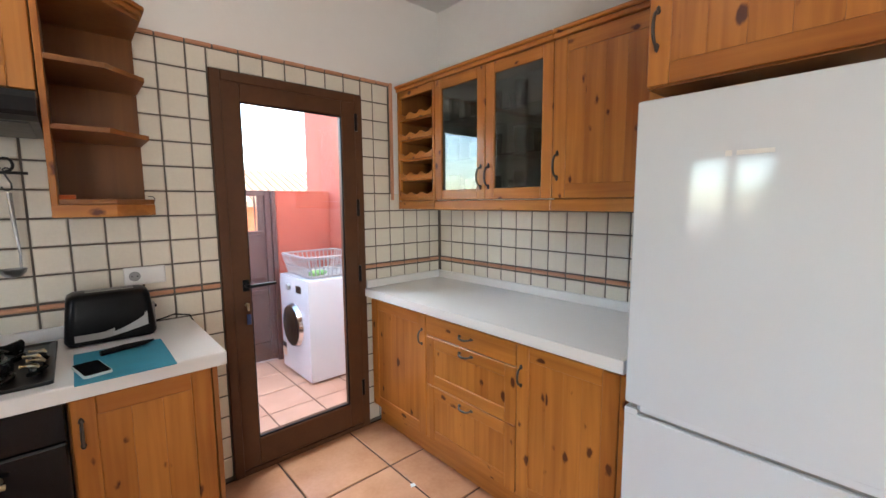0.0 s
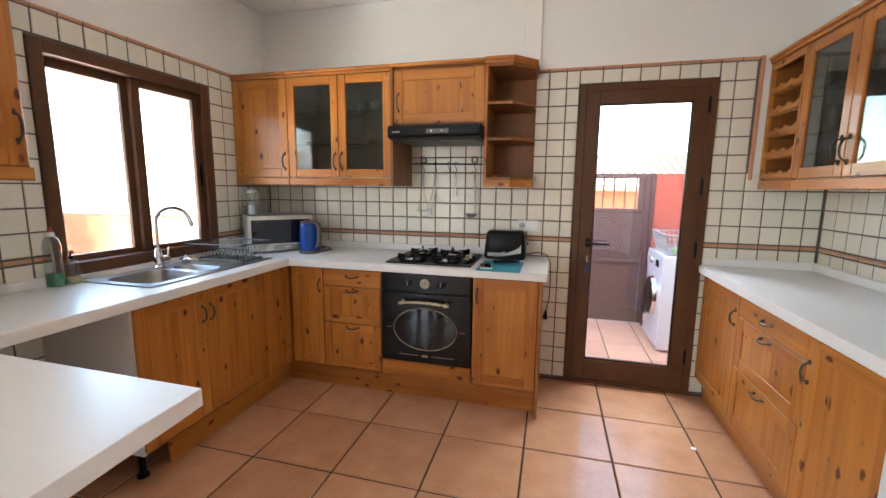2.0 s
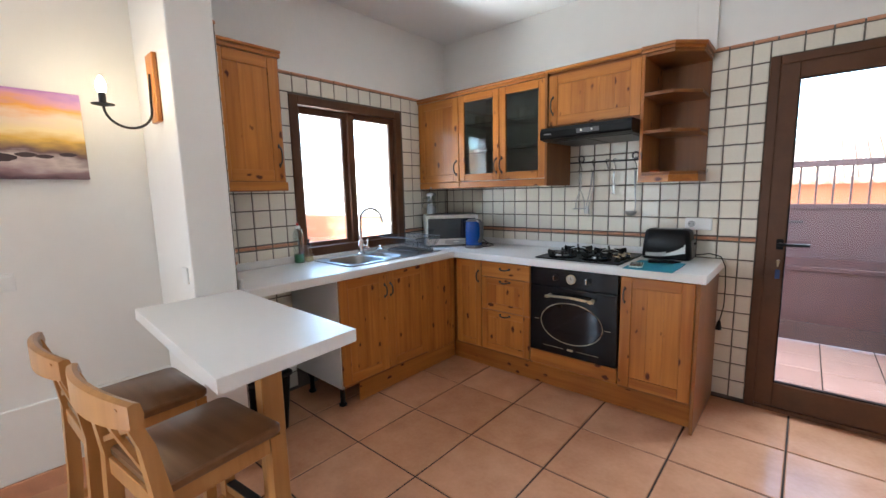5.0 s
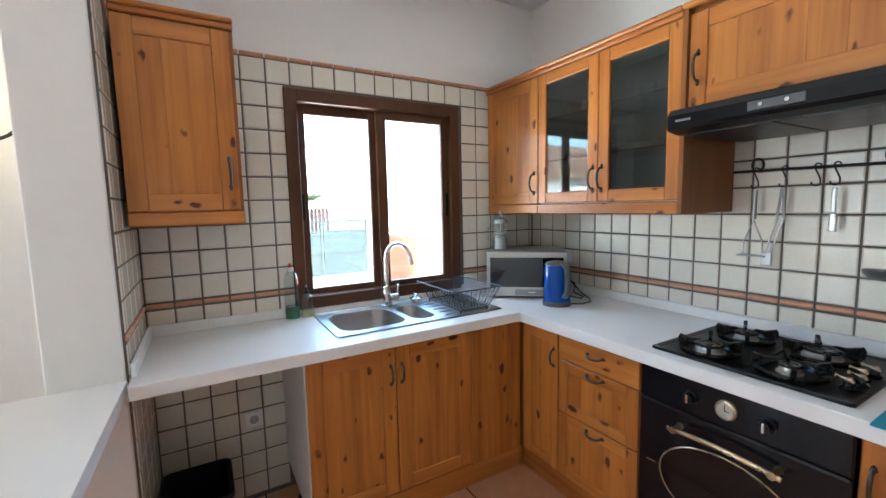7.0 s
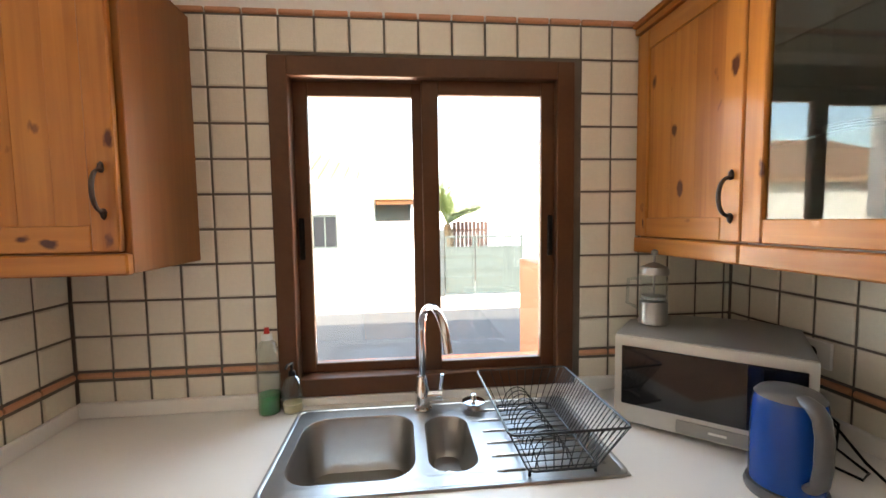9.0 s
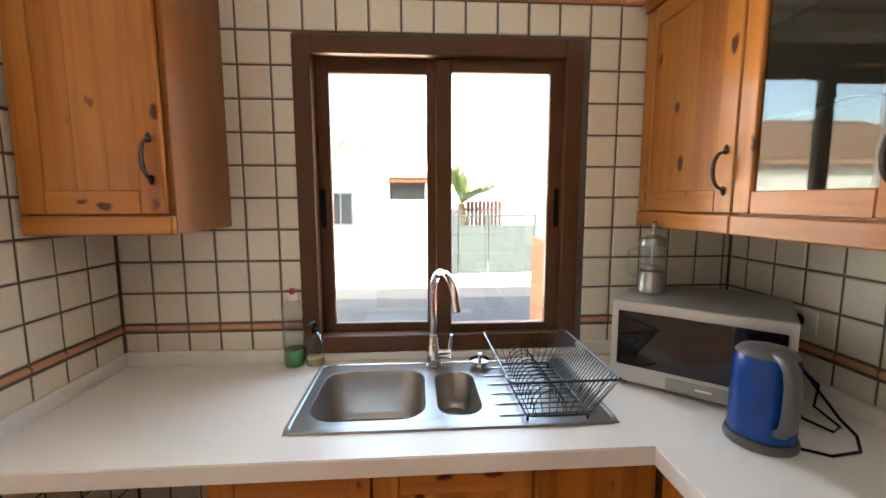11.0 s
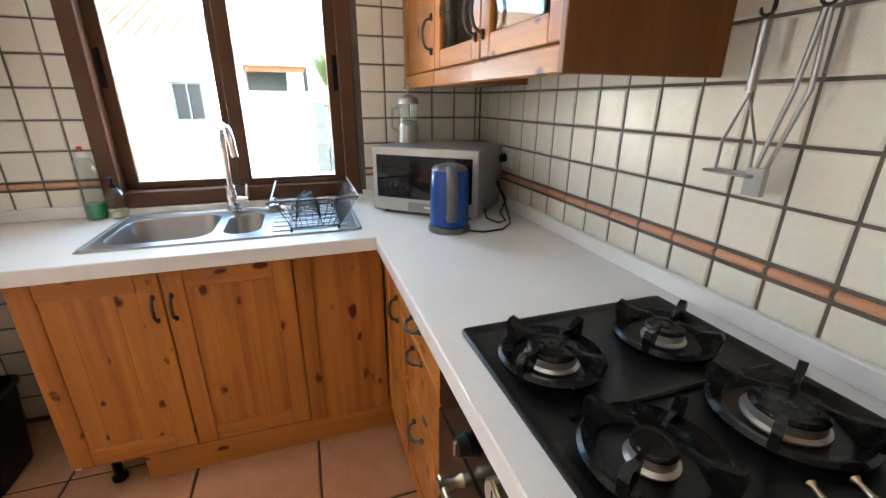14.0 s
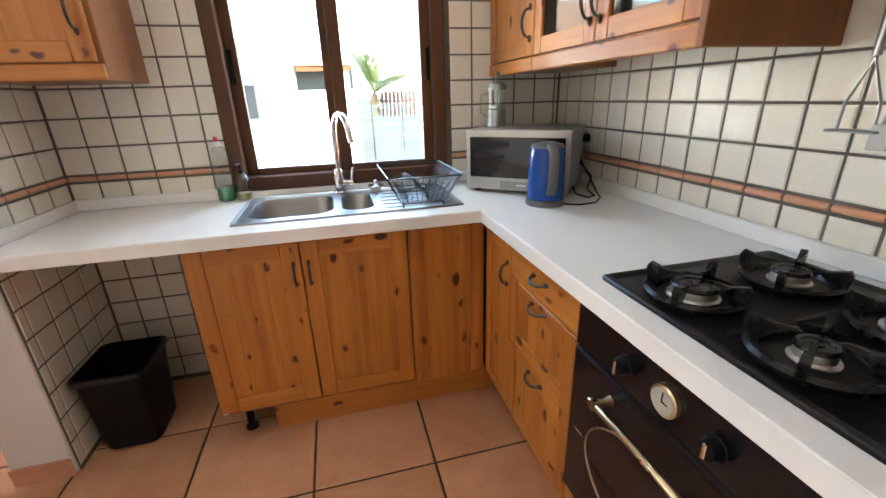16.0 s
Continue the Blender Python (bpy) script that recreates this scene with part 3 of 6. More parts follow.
structure("blank_panel", B(0.551, 0.570, 3.094, 3.393, ZB0 - 0.015, ZB1, 0.002), PINE_Z, "boarded pine corner panel", "panel")
bmf = bmesh.new()
for a, b in ((3.092, 3.135), (3.325, 3.378)):
    W.box(a, b, 0.0, 0.010, ZB0, ZB1, 0.002, bmf)
structure("panel_frame", bmf, PINE_Z, "pine frame strips on the corner panel", "panel")
tagged(part("plinth", B(0.480, 0.496, 2.50, 3.477, 0.0, 0.156, 0.002), PINE_Y), "pine plinth board below the base cabinets", "plinth", kind="structure")

# east base run
cab = thing("corner_cabinet", (3.5, 3.7, 0), "pine base cabinet with a framed door beside the glazed door", "cabinet", "kitchen base cabinets")
part("body", carcass(E, 3.422, 3.965, 0.595, ZB0 - 0.02, CT0 - 0.002, bmesh.new()), VENEER, cab)
front(E, cab, 3.424, 3.955, ZB0 - 0.03, ZB1 - 0.012, pull=(3.450, 0.712), planks=3)
cab = thing("drawer_cabinet", (3.5, 3.15, 0), "pine drawer cabinet with three drawers", "cabinet", "kitchen base cabinets")
part("body", carcass(E, 2.818, 3.419, 0.595, ZB0 - 0.02, CT0 - 0.002, bmesh.new()), VENEER, cab)
slab(E, cab, 2.820, 3.420, 0.730, ZB1 - 0.012, (3.12, 0.785))
for a, b in ((0.460, 0.728), (ZB0 - 0.03, 0.458)):
    front(E, cab, 2.820, 3.420, a, b, stile=0.06, pull=(3.12, b - 0.028), name="drawer", planks=5, upright=False)
cab = thing("base_cabinet", (3.5, 2.6, 0), "pine base cabinet with one framed door beside the fridge", "cabinet", "kitchen base cabinets")
part("body", carcass(E, 2.352, 2.815, 0.595, ZB0 - 0.02, CT0 - 0.002, bmesh.new()), VENEER, cab)
front(E, cab, 2.374, 2.817, ZB0 - 0.03, ZB1 - 0.012, pull=(2.790, 0.70), planks=4)
part("end_strip", E.box(2.353, 2.372, -0.02, 0, ZB0 - 0.02, ZB1 - 0.012, 0.002), PINE_Z, cab)
tagged(part("plinth", B(3.315, 3.331, 2.365, 3.985, 0.0, 0.146, 0.002), PINE_Y), "pine plinth board below the base cabinets", "plinth", kind="structure")

# worktops
SX0, SX1, SY0, SY1 = 0.115, 0.475, 2.505, 3.0       # cut-out under the sink bowls
wt = thing("corner_worktop", (0.5, 3.6, CT0), "white laminate L-shaped kitchen worktop with upstand", "worktop")
bm = bmesh.new()
CX, CY = 0.598, 3.374
box(bm, 0.001, SX0, 1.790, 3.999, CT0, CT1)
box(bm, SX0, SX1, 1.790, SY0, CT0, CT1)
box(bm, SX0, SX1, SY1, 3.999, CT0, CT1)
box(bm, SX1, CX, 1.790, 3.999, CT0, CT1)
box(bm, CX, 2.272, CY, 3.999, CT0, CT1)
bmesh.ops.remove_doubles(bm, verts=bm.verts, dist=0.0002)
part("top", bm, WORKTOP, wt)
bm = box(bmesh.new(), CX - 0.001, CX + 0.0025, 1.791, CY, CT0 - 0.001, CT1 - 0.002, 0.0015)
part("edge", bm, WORKTOP, wt)
part("edge", box(bmesh.new(), CX + 0.0025, 2.272, CY - 0.0025, CY + 0.001, CT0 - 0.001, CT1 - 0.002, 0.0015), WORKTOP, wt)
for b4 in ((0.001, 0.021, 1.792, 2.398), (0.001, 0.021, 3.412, 3.978), (0.001, 0.019, 2.3985, 3.4115), (0.001, 2.10, 3.979, 3.999), (0.022, PX, 1.790, 1.806)):
    part("upstand", B(*b4, CT1, 0.928 if b4[1] == 0.019 else 0.948, 0.003), WORKTOP, wt, "white laminate upstand")
wt = thing("side_worktop", (3.5, 3.2, CT0), "empty white laminate worktop with upstand", "worktop")
part("top", B(3.220, 3.849, 2.362, 3.999, CT0 - 0.004, CT1 - 0.002, 0.003, 2), WORKTOP, wt)
part("upstand", B(3.829, 3.849, 2.364, 3.978, CT1 - 0.002, 0.948, 0.003), WORKTOP, wt, "white laminate upstand")
part("upstand", B(3.235, 3.849, 3.979, 3.999, CT1 - 0.002, 0.948, 0.003), WORKTOP, wt, "white laminate upstand")

# breakfast table fixed to the wall stub
tb = thing("breakfast_table", (1.0, 1.53, 0), "white laminate breakfast bar on one wooden post", "table")
part("tabletop", prism(bmesh.new(), [(PX + 0.001, 1.349), (1.527, 1.303), (1.488, 1.768), (PX + 0.001, 1.780)], 0.853, 0.898, 0.003), WORKTOP, tb)
part("post", B(1.13, 1.19, 1.56, 1.64, 0.0, 0.851, 0.004), STOOL, tb, "honey-coloured wooden post")

# ---- wall cabinets ----
UZ0, UZ1 = 1.442, 2.118      # doors
UN, UW, UE = Face("N", 3.627), Face("W", 0.348), Face("E", 3.497)


def upper_trim(f, parent, u0, u1, ret=None):
    """Light pelmet below and cornice above."""
    part("pelmet", f.box(u0, u1, -0.022, 0.003, 1.388, UZ0 - 0.003, 0.004), f.rail(), parent)
    bm = f.box(u0, u1, -0.03, 0.010, UZ1 + 0.002, 2.140, 0.003)
    f.box(u0, u1, -0.03, 0.022, 2.140, 2.158, 0.005, bm)
    part("cornice", bm, f.rail(), parent)


cab = thing("corner_wall_cabinet", (0.2, 3.85, 1.39), "pine wall cabinet with a solid framed door in the corner", "cabinet", "kitchen wall cabinets")
part("body", UN.box(0.003, 0.453, -0.369, -0.0225, 1.40, UZ1 + 0.02, 0.001), VENEER, cab)
front(UN, cab, 0.003, 0.454, UZ0, UZ1, pull=(0.427, 1.555), planks=3)
upper_trim(UN, cab, 0.003, 0.454)
cab = thing("glazed_wall_cabinet", (0.8, 3.85, 1.39), "pine wall cabinet with two glazed doors holding crockery", "cabinet", "kitchen wall cabinets")
part("body", carcass(UN, 0.456, 1.229, 0.369, 1.43, UZ1 + 0.04, bmesh.new()), WHITEL, cab, "pale melamine carcass")
front(UN, cab, 0.456, 0.847, UZ0, UZ1, pane=True, stile=0.055, pull=(0.824, 1.552))
front(UN, cab, 0.849, 1.2305, UZ0, UZ1, pane=True, stile=0.055, pull=(0.873, 1.552))
# shade of this side is put into the wood colour
part("end_panel", B(1.231, 1.250, 3.617, YN - 0.013, 1.388, 2.138, 0.002), PINE_SHADE, cab, "reddish end panel, its shade put into the colour")
upper_trim(UN, cab, 0.456, 1.2305)
for z in (1.665, 1.885):
    part("shelf", UN.box(0.476, 1.209, -0.35, -0.04, z, z + 0.006), CLEAR, cab, "glass shelf")
cab = thing("hood_cabinet", (1.53, 3.85, 1.8), "short pine wall cabinet above the extractor hood", "cabinet", "kitchen wall cabinets")
part("body", UN.box(1.252, 1.847, -0.369, -0.0225, 1.765, UZ1 + 0.02, 0.001), VENEER, cab)
front(UN, cab, 1.252, 1.847, 1.785, UZ1, pull=(1.286, 1.92), planks=5)
bm = UN.box(1.2315, 1.847, -0.03, 0.010, UZ1 + 0.021, 2.140, 0.003)
part("cornice", UN.box(1.2315, 1.847, -0.03, 0.022, 2.140, 2.158, 0.005, bm), PINE_X, cab)

sh = thing("corner_shelf", (1.98, 3.85, 1.39), "open pine corner shelf unit with cut-off corner, almost empty", "shelf")
part("side_panel", B(1.850, 1.868, 3.615, YN - 0.013, 1.40, 2.122, 0.002), PINE_Z, sh)
# deep shade behind the shelves is put into the back's colour
part("back_panel", B(1.869, 2.140, YN - 0.026, YN - 0.014, 1.40, 2.13), PINE_SHADE, sh, "dark back, its shade put into the colour")
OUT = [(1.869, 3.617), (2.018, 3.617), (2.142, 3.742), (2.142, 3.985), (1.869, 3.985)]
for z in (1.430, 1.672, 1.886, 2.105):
    part("shelf", prism(bmesh.new(), OUT, z, z + 0.018, 0.003), PINE_SHADE, sh, "dark brown shelf board")
part("pelmet", prism(bmesh.new(), [(1.850, 3.613), (2.017, 3.613), (2.143, 3.742), (2.143, 3.985), (2.125, 3.985), (2.125, 3.750), (2.010, 3.631), (1.850, 3.631)], 1.388, 1.429, 0.002), PINE_X, sh)
bm = prism(bmesh.new(), [(1.850, 3.608), (2.020, 3.608), (2.148, 3.740), (2.148, 3.985), (1.850, 3.985)], 2.124, 2.142, 0.003)
prism(bm, [(1.850, 3.600), (2.024, 3.600), (2.158, 3.735), (2.158, 3.985), (1.850, 3.985)], 2.1425, 2.160, 0.004)
part("cornice", bm, PINE_X, sh)

cab = thing("wall_cabinet", (0.18, 1.98, 1.39), "single pine wall cabinet beside the window", "cabinet", "kitchen wall cabinets")
part("body", UW.box(1.790, 2.165, -0.353, -0.0215, 1.390, UZ1 + 0.02, 0.002), VENEER, cab)
front(UW, cab, 1.790, 2.152, UZ0, UZ1, pull=(2.122, 1.585), planks=3)
upper_trim(UW, cab, 1.790, 2.165)

cab = thing("glazed_wall_cabinet", (3.67, 3.2, 1.39), "pine wall cabinet with two glazed doors holding glasses", "cabinet", "kitchen wall cabinets")
part("body", carcass(UE, 2.829, 3.619, 0.347, 1.43, UZ1 + 0.04, bmesh.new()), WHITEL, cab, "pale melamine carcass")
front(UE, cab, 3.228, 3.619, UZ0, UZ1, pane=True, stile=0.055, pull=(3.254, 1.56))
front(UE, cab, 2.829, 3.226, UZ0, UZ1, pane=True, stile=0.055, pull=(3.200, 1.56))
upper_trim(UE, cab, 2.829, 3.620)
for z in (1.665, 1.885):
    part("shelf", UE.box(2.849, 3.599, -0.33, -0.04, z, z + 0.006), CLEAR, cab, "glass shelf")
cab = thing("wall_cabinet", (3.67, 2.65, 1.39), "pine wall cabinet with a solid framed door", "cabinet", "kitchen wall cabinets")
part("body", UE.box(2.36, 2.827, -0.347, -0.0225, 1.40, UZ1 + 0.02, 0.001), VENEER, cab)
front(UE, cab, 2.36, 2.827, UZ0, UZ1, pull=(2.800, 1.585), planks=4)
upper_trim(UE, cab, 2.36, 2.827)
rack = thing("wine_rack", (3.67, 3.8, 1.39), "open pine wine rack with scalloped bottle rests", "wine rack")
bm = carcass(UE, 3.622, 3.982, 0.347, 1.43, UZ1 + 0.04, bmesh.new())
part("body", bm, VENEER, rack)
for a, b in ((3.622, 3.642), (3.958, 3.982)):
    part("stile", UE.box(a, b, -0.02, 0, UZ0, UZ1, 0.002), PINE_Z, rack)
part("rail", UE.box(3.6425, 3.9575, -0.02, 0, UZ1 - 0.04, UZ1, 0.002), PINE_Y, rack)
upper_trim(UE, rack, 3.622, 3.982)
for i in range(5):
    z = UZ0 + 0.012 + i * 0.122
    bm = bmesh.new()
    n = 36
    lo = [bm.verts.new(UE.p(3.644 + 0.312 * k / n, 0.0, z)) for k in range(n + 1)]
    up = [bm.verts.new(UE.p(3.644 + 0.312 * k / n, 0.0, z + 0.042 - 0.022 * max(0, math.sin(math.pi * ((k / n * 3) % 1)) - 0.25))) for k in range(n + 1)]
    for k in range(n):
        bm.faces.new((lo[k], lo[k + 1], up[k + 1], up[k]))
    r = bmesh.ops.extrude_face_region(bm, geom=list(bm.faces))
    bmesh.ops.translate(bm, verts=[v for v in r["geom"] if isinstance(v, bmesh.types.BMVert)], vec=(0.018, 0, 0))
    part("bottle_rest", bm, PINE_Y, rack)
    part("shelf", UE.box(3.644, 3.956, -0.33, -0.0185, z - 0.01, z, 0), PINE_Y, rack)

cab = thing("fridge_cabinet", (3.5, 2.05, 1.8), "pine cabinet above the fridge with two doors", "cabinet", "kitchen wall cabinets")
UF = Face("E", 3.236)
part("body", carcass(UF, 1.735, 2.330, 0.61, 1.770, UZ1 + 0.30, bmesh.new()), VENEER, cab)
front(UF, cab, 1.737, 2.328, 1.772, UZ1 + 0.03, pull=(2.300, 1.935), planks=5)
part("cornice", UF.box(1.735, 2.330, -0.03, 0.018, UZ1 + 0.032, UZ1 + 0.07, 0.004), PINE_Y, cab)

# fridge
fr = thing("fridge_freezer", (3.5, 2.04, 0), "tall white glossy fridge-freezer", "fridge")
FX = 3.200
part("body", B(FX + 0.062, 3.83, 1.760, 2.342, 0.03, 1.722, 0.006, 2), FRIDGE, fr)
d1 = part("fridge_door", B(FX, FX + 0.058, 1.757, 2.346, 0.775, 1.727, 0.010, 3), FRIDGE, fr, "white glossy upper door", smooth=True)
d2 = part("freezer_door", B(FX, FX + 0.058, 1.757, 2.346, 0.09, 0.742, 0.008, 3), FRIDGE, fr, "white glossy lower door", smooth=True)
part("grip", B(FX + 0.014, FX + 0.05, 1.76, 2.33, 0.743, 0.774), SILVERP, fr, "recessed grey grip between the doors")
part("handle_lip", prism(bmesh.new(), [(FX + 0.001, 1.758), (FX + 0.056, 1.758), (FX + 0.056, 2.310), (FX + 0.012, 2.310), (FX + 0.001, 2.296)], 0.757, 0.784, 0.003), FRIDGE, d1, "lower lip of the upper door")
part("corner_block", prism(bmesh.new(), [(FX + 0.001, 2.304), (FX + 0.012, 2.316), (FX + 0.056, 2.316), (FX + 0.056, 2.345), (FX + 0.001, 2.345)], 0.733, 0.760, 0.003), FRIDGE, d2, "raised corner beside the grip")
part("badge", B(FX - 0.0015, FX + 0.001, 2.095, 2.110, 1.545, 1.560, 0.0005), WHITEP, d1, "small round pale mark")
part("badge", B(FX - 0.0015, FX + 0.001, 2.005, 2.085, 1.547, 1.559, 0.0005), WHITEP, d1, "pale bar-shaped mark")
part("plinth_grille", B(FX + 0.04, FX + 0.06, 1.76, 2.33, 0.0, 0.085, 0.002), SILVERP, fr)

# ---- window and door ----
win = tagged(new("window_1"), "brown-framed sliding kitchen window with two sashes", "window", kind="structure")
ORIGIN[win.name] = Vector((0, 0, 0))
FW = 0.060


def ring(x0, x1, y0, y1, z0, z1, w, bev=0.003, wb=None):
    bm = bmesh.new()
    wb = wb or w
    box(bm, x0, x1, y0, y0 + w, z0, z1, bev)
    box(bm, x0, x1, y1 - w, y1, z0, z1, bev)
    box(bm, x0, x1, y0 + w, y1 - w, z1 - w, z1, bev)
    box(bm, x0, x1, y0 + w, y1 - w, z0, z0 + wb, bev)
    return bm


part("window_frame", ring(-0.085, 0.014, WY0, WY1, WZ0, WZ1, FW), BROWN, win, "dark brown outer frame")
for y0, y1, xf in ((WY0 + 0.05, 2.912, -0.052), (2.888, WY1 - 0.05, -0.018)):
    sash = part("sash", ring(xf - 0.028, xf, y0, y1, WZ0 + 0.028, WZ1 - 0.05, 0.056, 0.003, 0.062), BROWN, win, "dark brown sliding sash")
    part("pane", B(xf - 0.017, xf - 0.012, y0 + 0.05, y1 - 0.05, WZ0 + 0.075, WZ1 - 0.10), GLASS, sash)
    yl = y0 + 0.016 if y0 < 2.6 else y1 - 0.034
    part("latch", B(xf, xf + 0.008, yl, yl + 0.018, 1.38, 1.52, 0.003), BLACKP, sash, "black recessed latch")
part("outer_sill", B(-0.36, -0.086, WY0 - 0.03, WY1 + 0.03, WZ0 - 0.05, WZ0 - 0.002, 0.004), ORANGE, win, "rendered outer sill")

door = tagged(new("door_1"), "dark brown glazed back door, closed", "door", kind="structure")
ORIGIN[door.name] = Vector((0, 0, 0))


def yring(x0, x1, y0, y1, z0, z1, w, bot, bev=0.004):
    bm = bmesh.new()
    box(bm, x0, x0 + w, y0, y1, z0, z1, bev)
    box(bm, x1 - w, x1, y0, y1, z0, z1, bev)
    box(bm, x0 + w, x1 - w, y0, y1, z1 - w, z1, bev)
    if bot:
        box(bm, x0 + w, x1 - w, y0, y1, z0, z0 + bot, bev)
    return bm


part("door_frame", yring(DX0, DX1, 3.985, 4.09, -0.004, DZ1, 0.048, 0.03), BROWN, door, "dark brown door frame")
leaf = part("door_leaf", yring(DX0 + 0.044, DX1 - 0.044, 3.992, 4.05, 0.028, DZ1 - 0.044, 0.088, 0.15), BROWN, door, "dark brown glazed door leaf")
part("pane", B(DX0 + 0.125, DX1 - 0.125, 4.017, 4.023, 0.17, DZ1 - 0.125), GLASS, leaf)
part("glazing_bead", yring(DX0 + 0.128, DX1 - 0.128, 3.999, 4.016, 0.174, DZ1 - 0.128, 0.010, 0.010, 0.002), BLACKP, leaf, "thin dark glazing bead")
for z in (0.22, 0.95, 1.35, 1.85):
    part("hinge", tube(bmesh.new(), [(DX1 - 0.045, 3.982, z), (DX1 - 0.045, 3.982, z + 0.10)], 0.009, 10), BLACKP, door, "black hinge", smooth=True)
part("lock_plate", B(2.512, 2.545, 3.984, 3.992, 0.985, 1.045, 0.003), BLACKP, leaf)
bm = tube(bmesh.new(), [(2.528, 3.985, 1.016), (2.528, 3.945, 1.016), (2.537, 3.938, 1.017), (2.66, 3.938, 1.019)], 0.009, 10)
part("door_handle", bm, BLACKP, leaf, "black lever handle", smooth=True)
part("lock_cylinder", tube(bmesh.new(), [(2.528, 3.993, 0.915), (2.528, 3.978, 0.915)], 0.010, 12), BRASS, leaf, "brass lock", smooth=True)
keys = thing("key_bunch", (2.528, 3.975, 0.85), "small keys with a blue tag hanging from the lock", "keys")
part("key", B(2.524, 2.532, 3.962, 3.980, 0.885, 0.925, 0.002), BRASS, keys)
part("key_tag", B(2.518, 2.540, 3.968, 3.974, 0.815, 0.870, 0.003), mat("blue_tag", (0.02, 0.05, 0.16), 0.4), keys, "dark blue key tag")

# ---- outside ----
structure("ground", B(-400, 400, -400, 400, -0.35, -0.16), EARTH, "pale bare ground reaching the horizon", "ground")
structure("road", B(-5.9, -0.27, -14, 16, -0.159, -0.10), ASPHALT, "grey asphalt yard beside the house", "road")
structure("pavement", B(-7.4, -5.9, -14, 16, -0.159, -0.09, 0.01), EARTH, "pale concrete strip before the gate", "pavement")

# neighbour's white bungalow across the yard
house = thing("neighbour_house", (-9.5, 0, -0.1), "white bungalow with a clay tile roof", "house")
HX = -7.25
bm = bmesh.new()
box(bm, HX - 0.25, HX, -9.0, 0.98, -0.1, 2.35)
box(bm, HX - 0.25, HX, 1.52, 2.25, -0.1, 2.35)
box(bm, HX - 0.25, HX, 0.98, 1.52, -0.1, 0.95)
box(bm, HX - 0.25, HX, 0.98, 1.52, 1.66, 2.35)
box(bm, HX - 5, HX - 0.25, 2.0, 2.25, -0.1, 2.35)
part("wall", bm, HOUSEW, house, "whitewashed wall")
hw = part("window", ring(HX - 0.10, HX - 0.04, 0.98, 1.52, 0.95, 1.66, 0.05), GATEG, house, "grey-framed window")
part("pane", B(HX - 0.09, HX - 0.08, 1.02, 1.48, 0.99, 1.62), BLACKG, hw)
part("mullion", B(HX - 0.08, HX - 0.05, 1.235, 1.265, 0.99, 1.62), GATEG, hw)
roof = part("roof", prism(bmesh.new(), [(0, 0), (1, 0), (1, 1), (0, 1)], 0, 1), ROOFT, house, "clay tile roof")
rm = bmesh.new()
vs = [rm.verts.new(v) for v in ((HX + 0.35, -9.3, 2.33), (HX + 0.35, 2.5, 2.33), (HX - 3.2, -0.3, 3.75), (HX - 3.2, -9.3, 3.75))]
fc = rm.faces.new(vs)
r = bmesh.ops.extrude_face_region(rm, geom=[fc])
bmesh.ops.translate(rm, verts=[v for v in r["geom"] if isinstance(v, bmesh.types.BMVert)], vec=(0, 0, -0.08))
rm.to_mesh(roof.data)
for v in roof.data.vertices:
    v.co -= ORIGIN[house.name]
rm.free()
bm = bmesh.new()
for i in range(46):
    y = 2.4 - i * 0.25
    top = min(1.0, (2.45 - y) / 2.8 + 0.05)
    pts = [(HX + 0.38 - 3.55 * s * top, y, 2.36 + 1.42 * s * top) for s in (0, 0.33, 0.66, 1)]
    tube(bm, pts, 0.075, 8)
part("roof_tiles", bm, ROOFT, house, "rows of rounded clay tiles", smooth=True, kind="stuff")

# garden wall, shed and gate to the street
shed = thing("garden_wall", (HX - 0.1, 3.0, -0.1), "white garden wall with a small tiled porch roof", "wall")
part("wall", B(HX - 0.20, HX - 0.01, 2.252, 3.45, -0.1, 1.50), HOUSEW, shed)
part("porch_roof", prism(bmesh.new(), [(HX - 1.8, 2.26), (HX + 0.25, 2.26), (HX + 0.25, 3.42), (HX - 1.8, 3.42)], 1.95, 2.05, 0.01), ROOFT, shed, "small clay porch roof")
part("porch_beam", B(HX - 0.02, HX + 0.08, 2.3, 3.35, 1.85, 1.948), PINE_SHADE, shed, "dark timber beam")
part("porch_post", B(HX - 0.15, HX - 0.05, 3.02, 3.32, 1.50, 1.849), HOUSEW, shed)
# recess shade put into the colour by using the dark gate paint
part("porch_back", B(HX - 0.62, HX - 0.52, 2.26, 3.42, 1.0, 1.949), GATEG, shed, "porch wall, dark colour for its shade")
gate = thing("metal_gate", (HX, 4.6, -0.1), "grey-green sheet metal double gate", "gate")
part("gate_post", B(HX - 0.1, HX + 0.1, 3.46, 3.70, -0.1, 1.30, 0.01), mat("dark_gate_post", (0.022, 0.028, 0.030), 0.6), gate, "dark gate post")
for y0, y1 in ((3.72, 4.35), (4.37, 5.40)):
    lf = part("leaf", B(HX - 0.02, HX + 0.0, y0 + 0.03, y1 - 0.03, -0.03, 0.92), GATEG, gate, "grey-green gate leaf")
    part("leaf_frame", ring(HX - 0.025, HX + 0.02, y0, y1, -0.05, 1.18, 0.045, 0.004), GATEG, lf)
    for z in (0.42, 0.92):
        part("bar", B(HX - 0.02, HX + 0.012, y0 + 0.046, y1 - 0.046, z, z + 0.03), GATEG, lf)
    for k in range(int((y1 - y0 - 0.1) / 0.11)):
        y = y0 + 0.09 + k * 0.11
        part("upright_bar", B(HX - 0.012, HX + 0.0, y, y + 0.015, 0.951, 1.134), GATEG, lf)
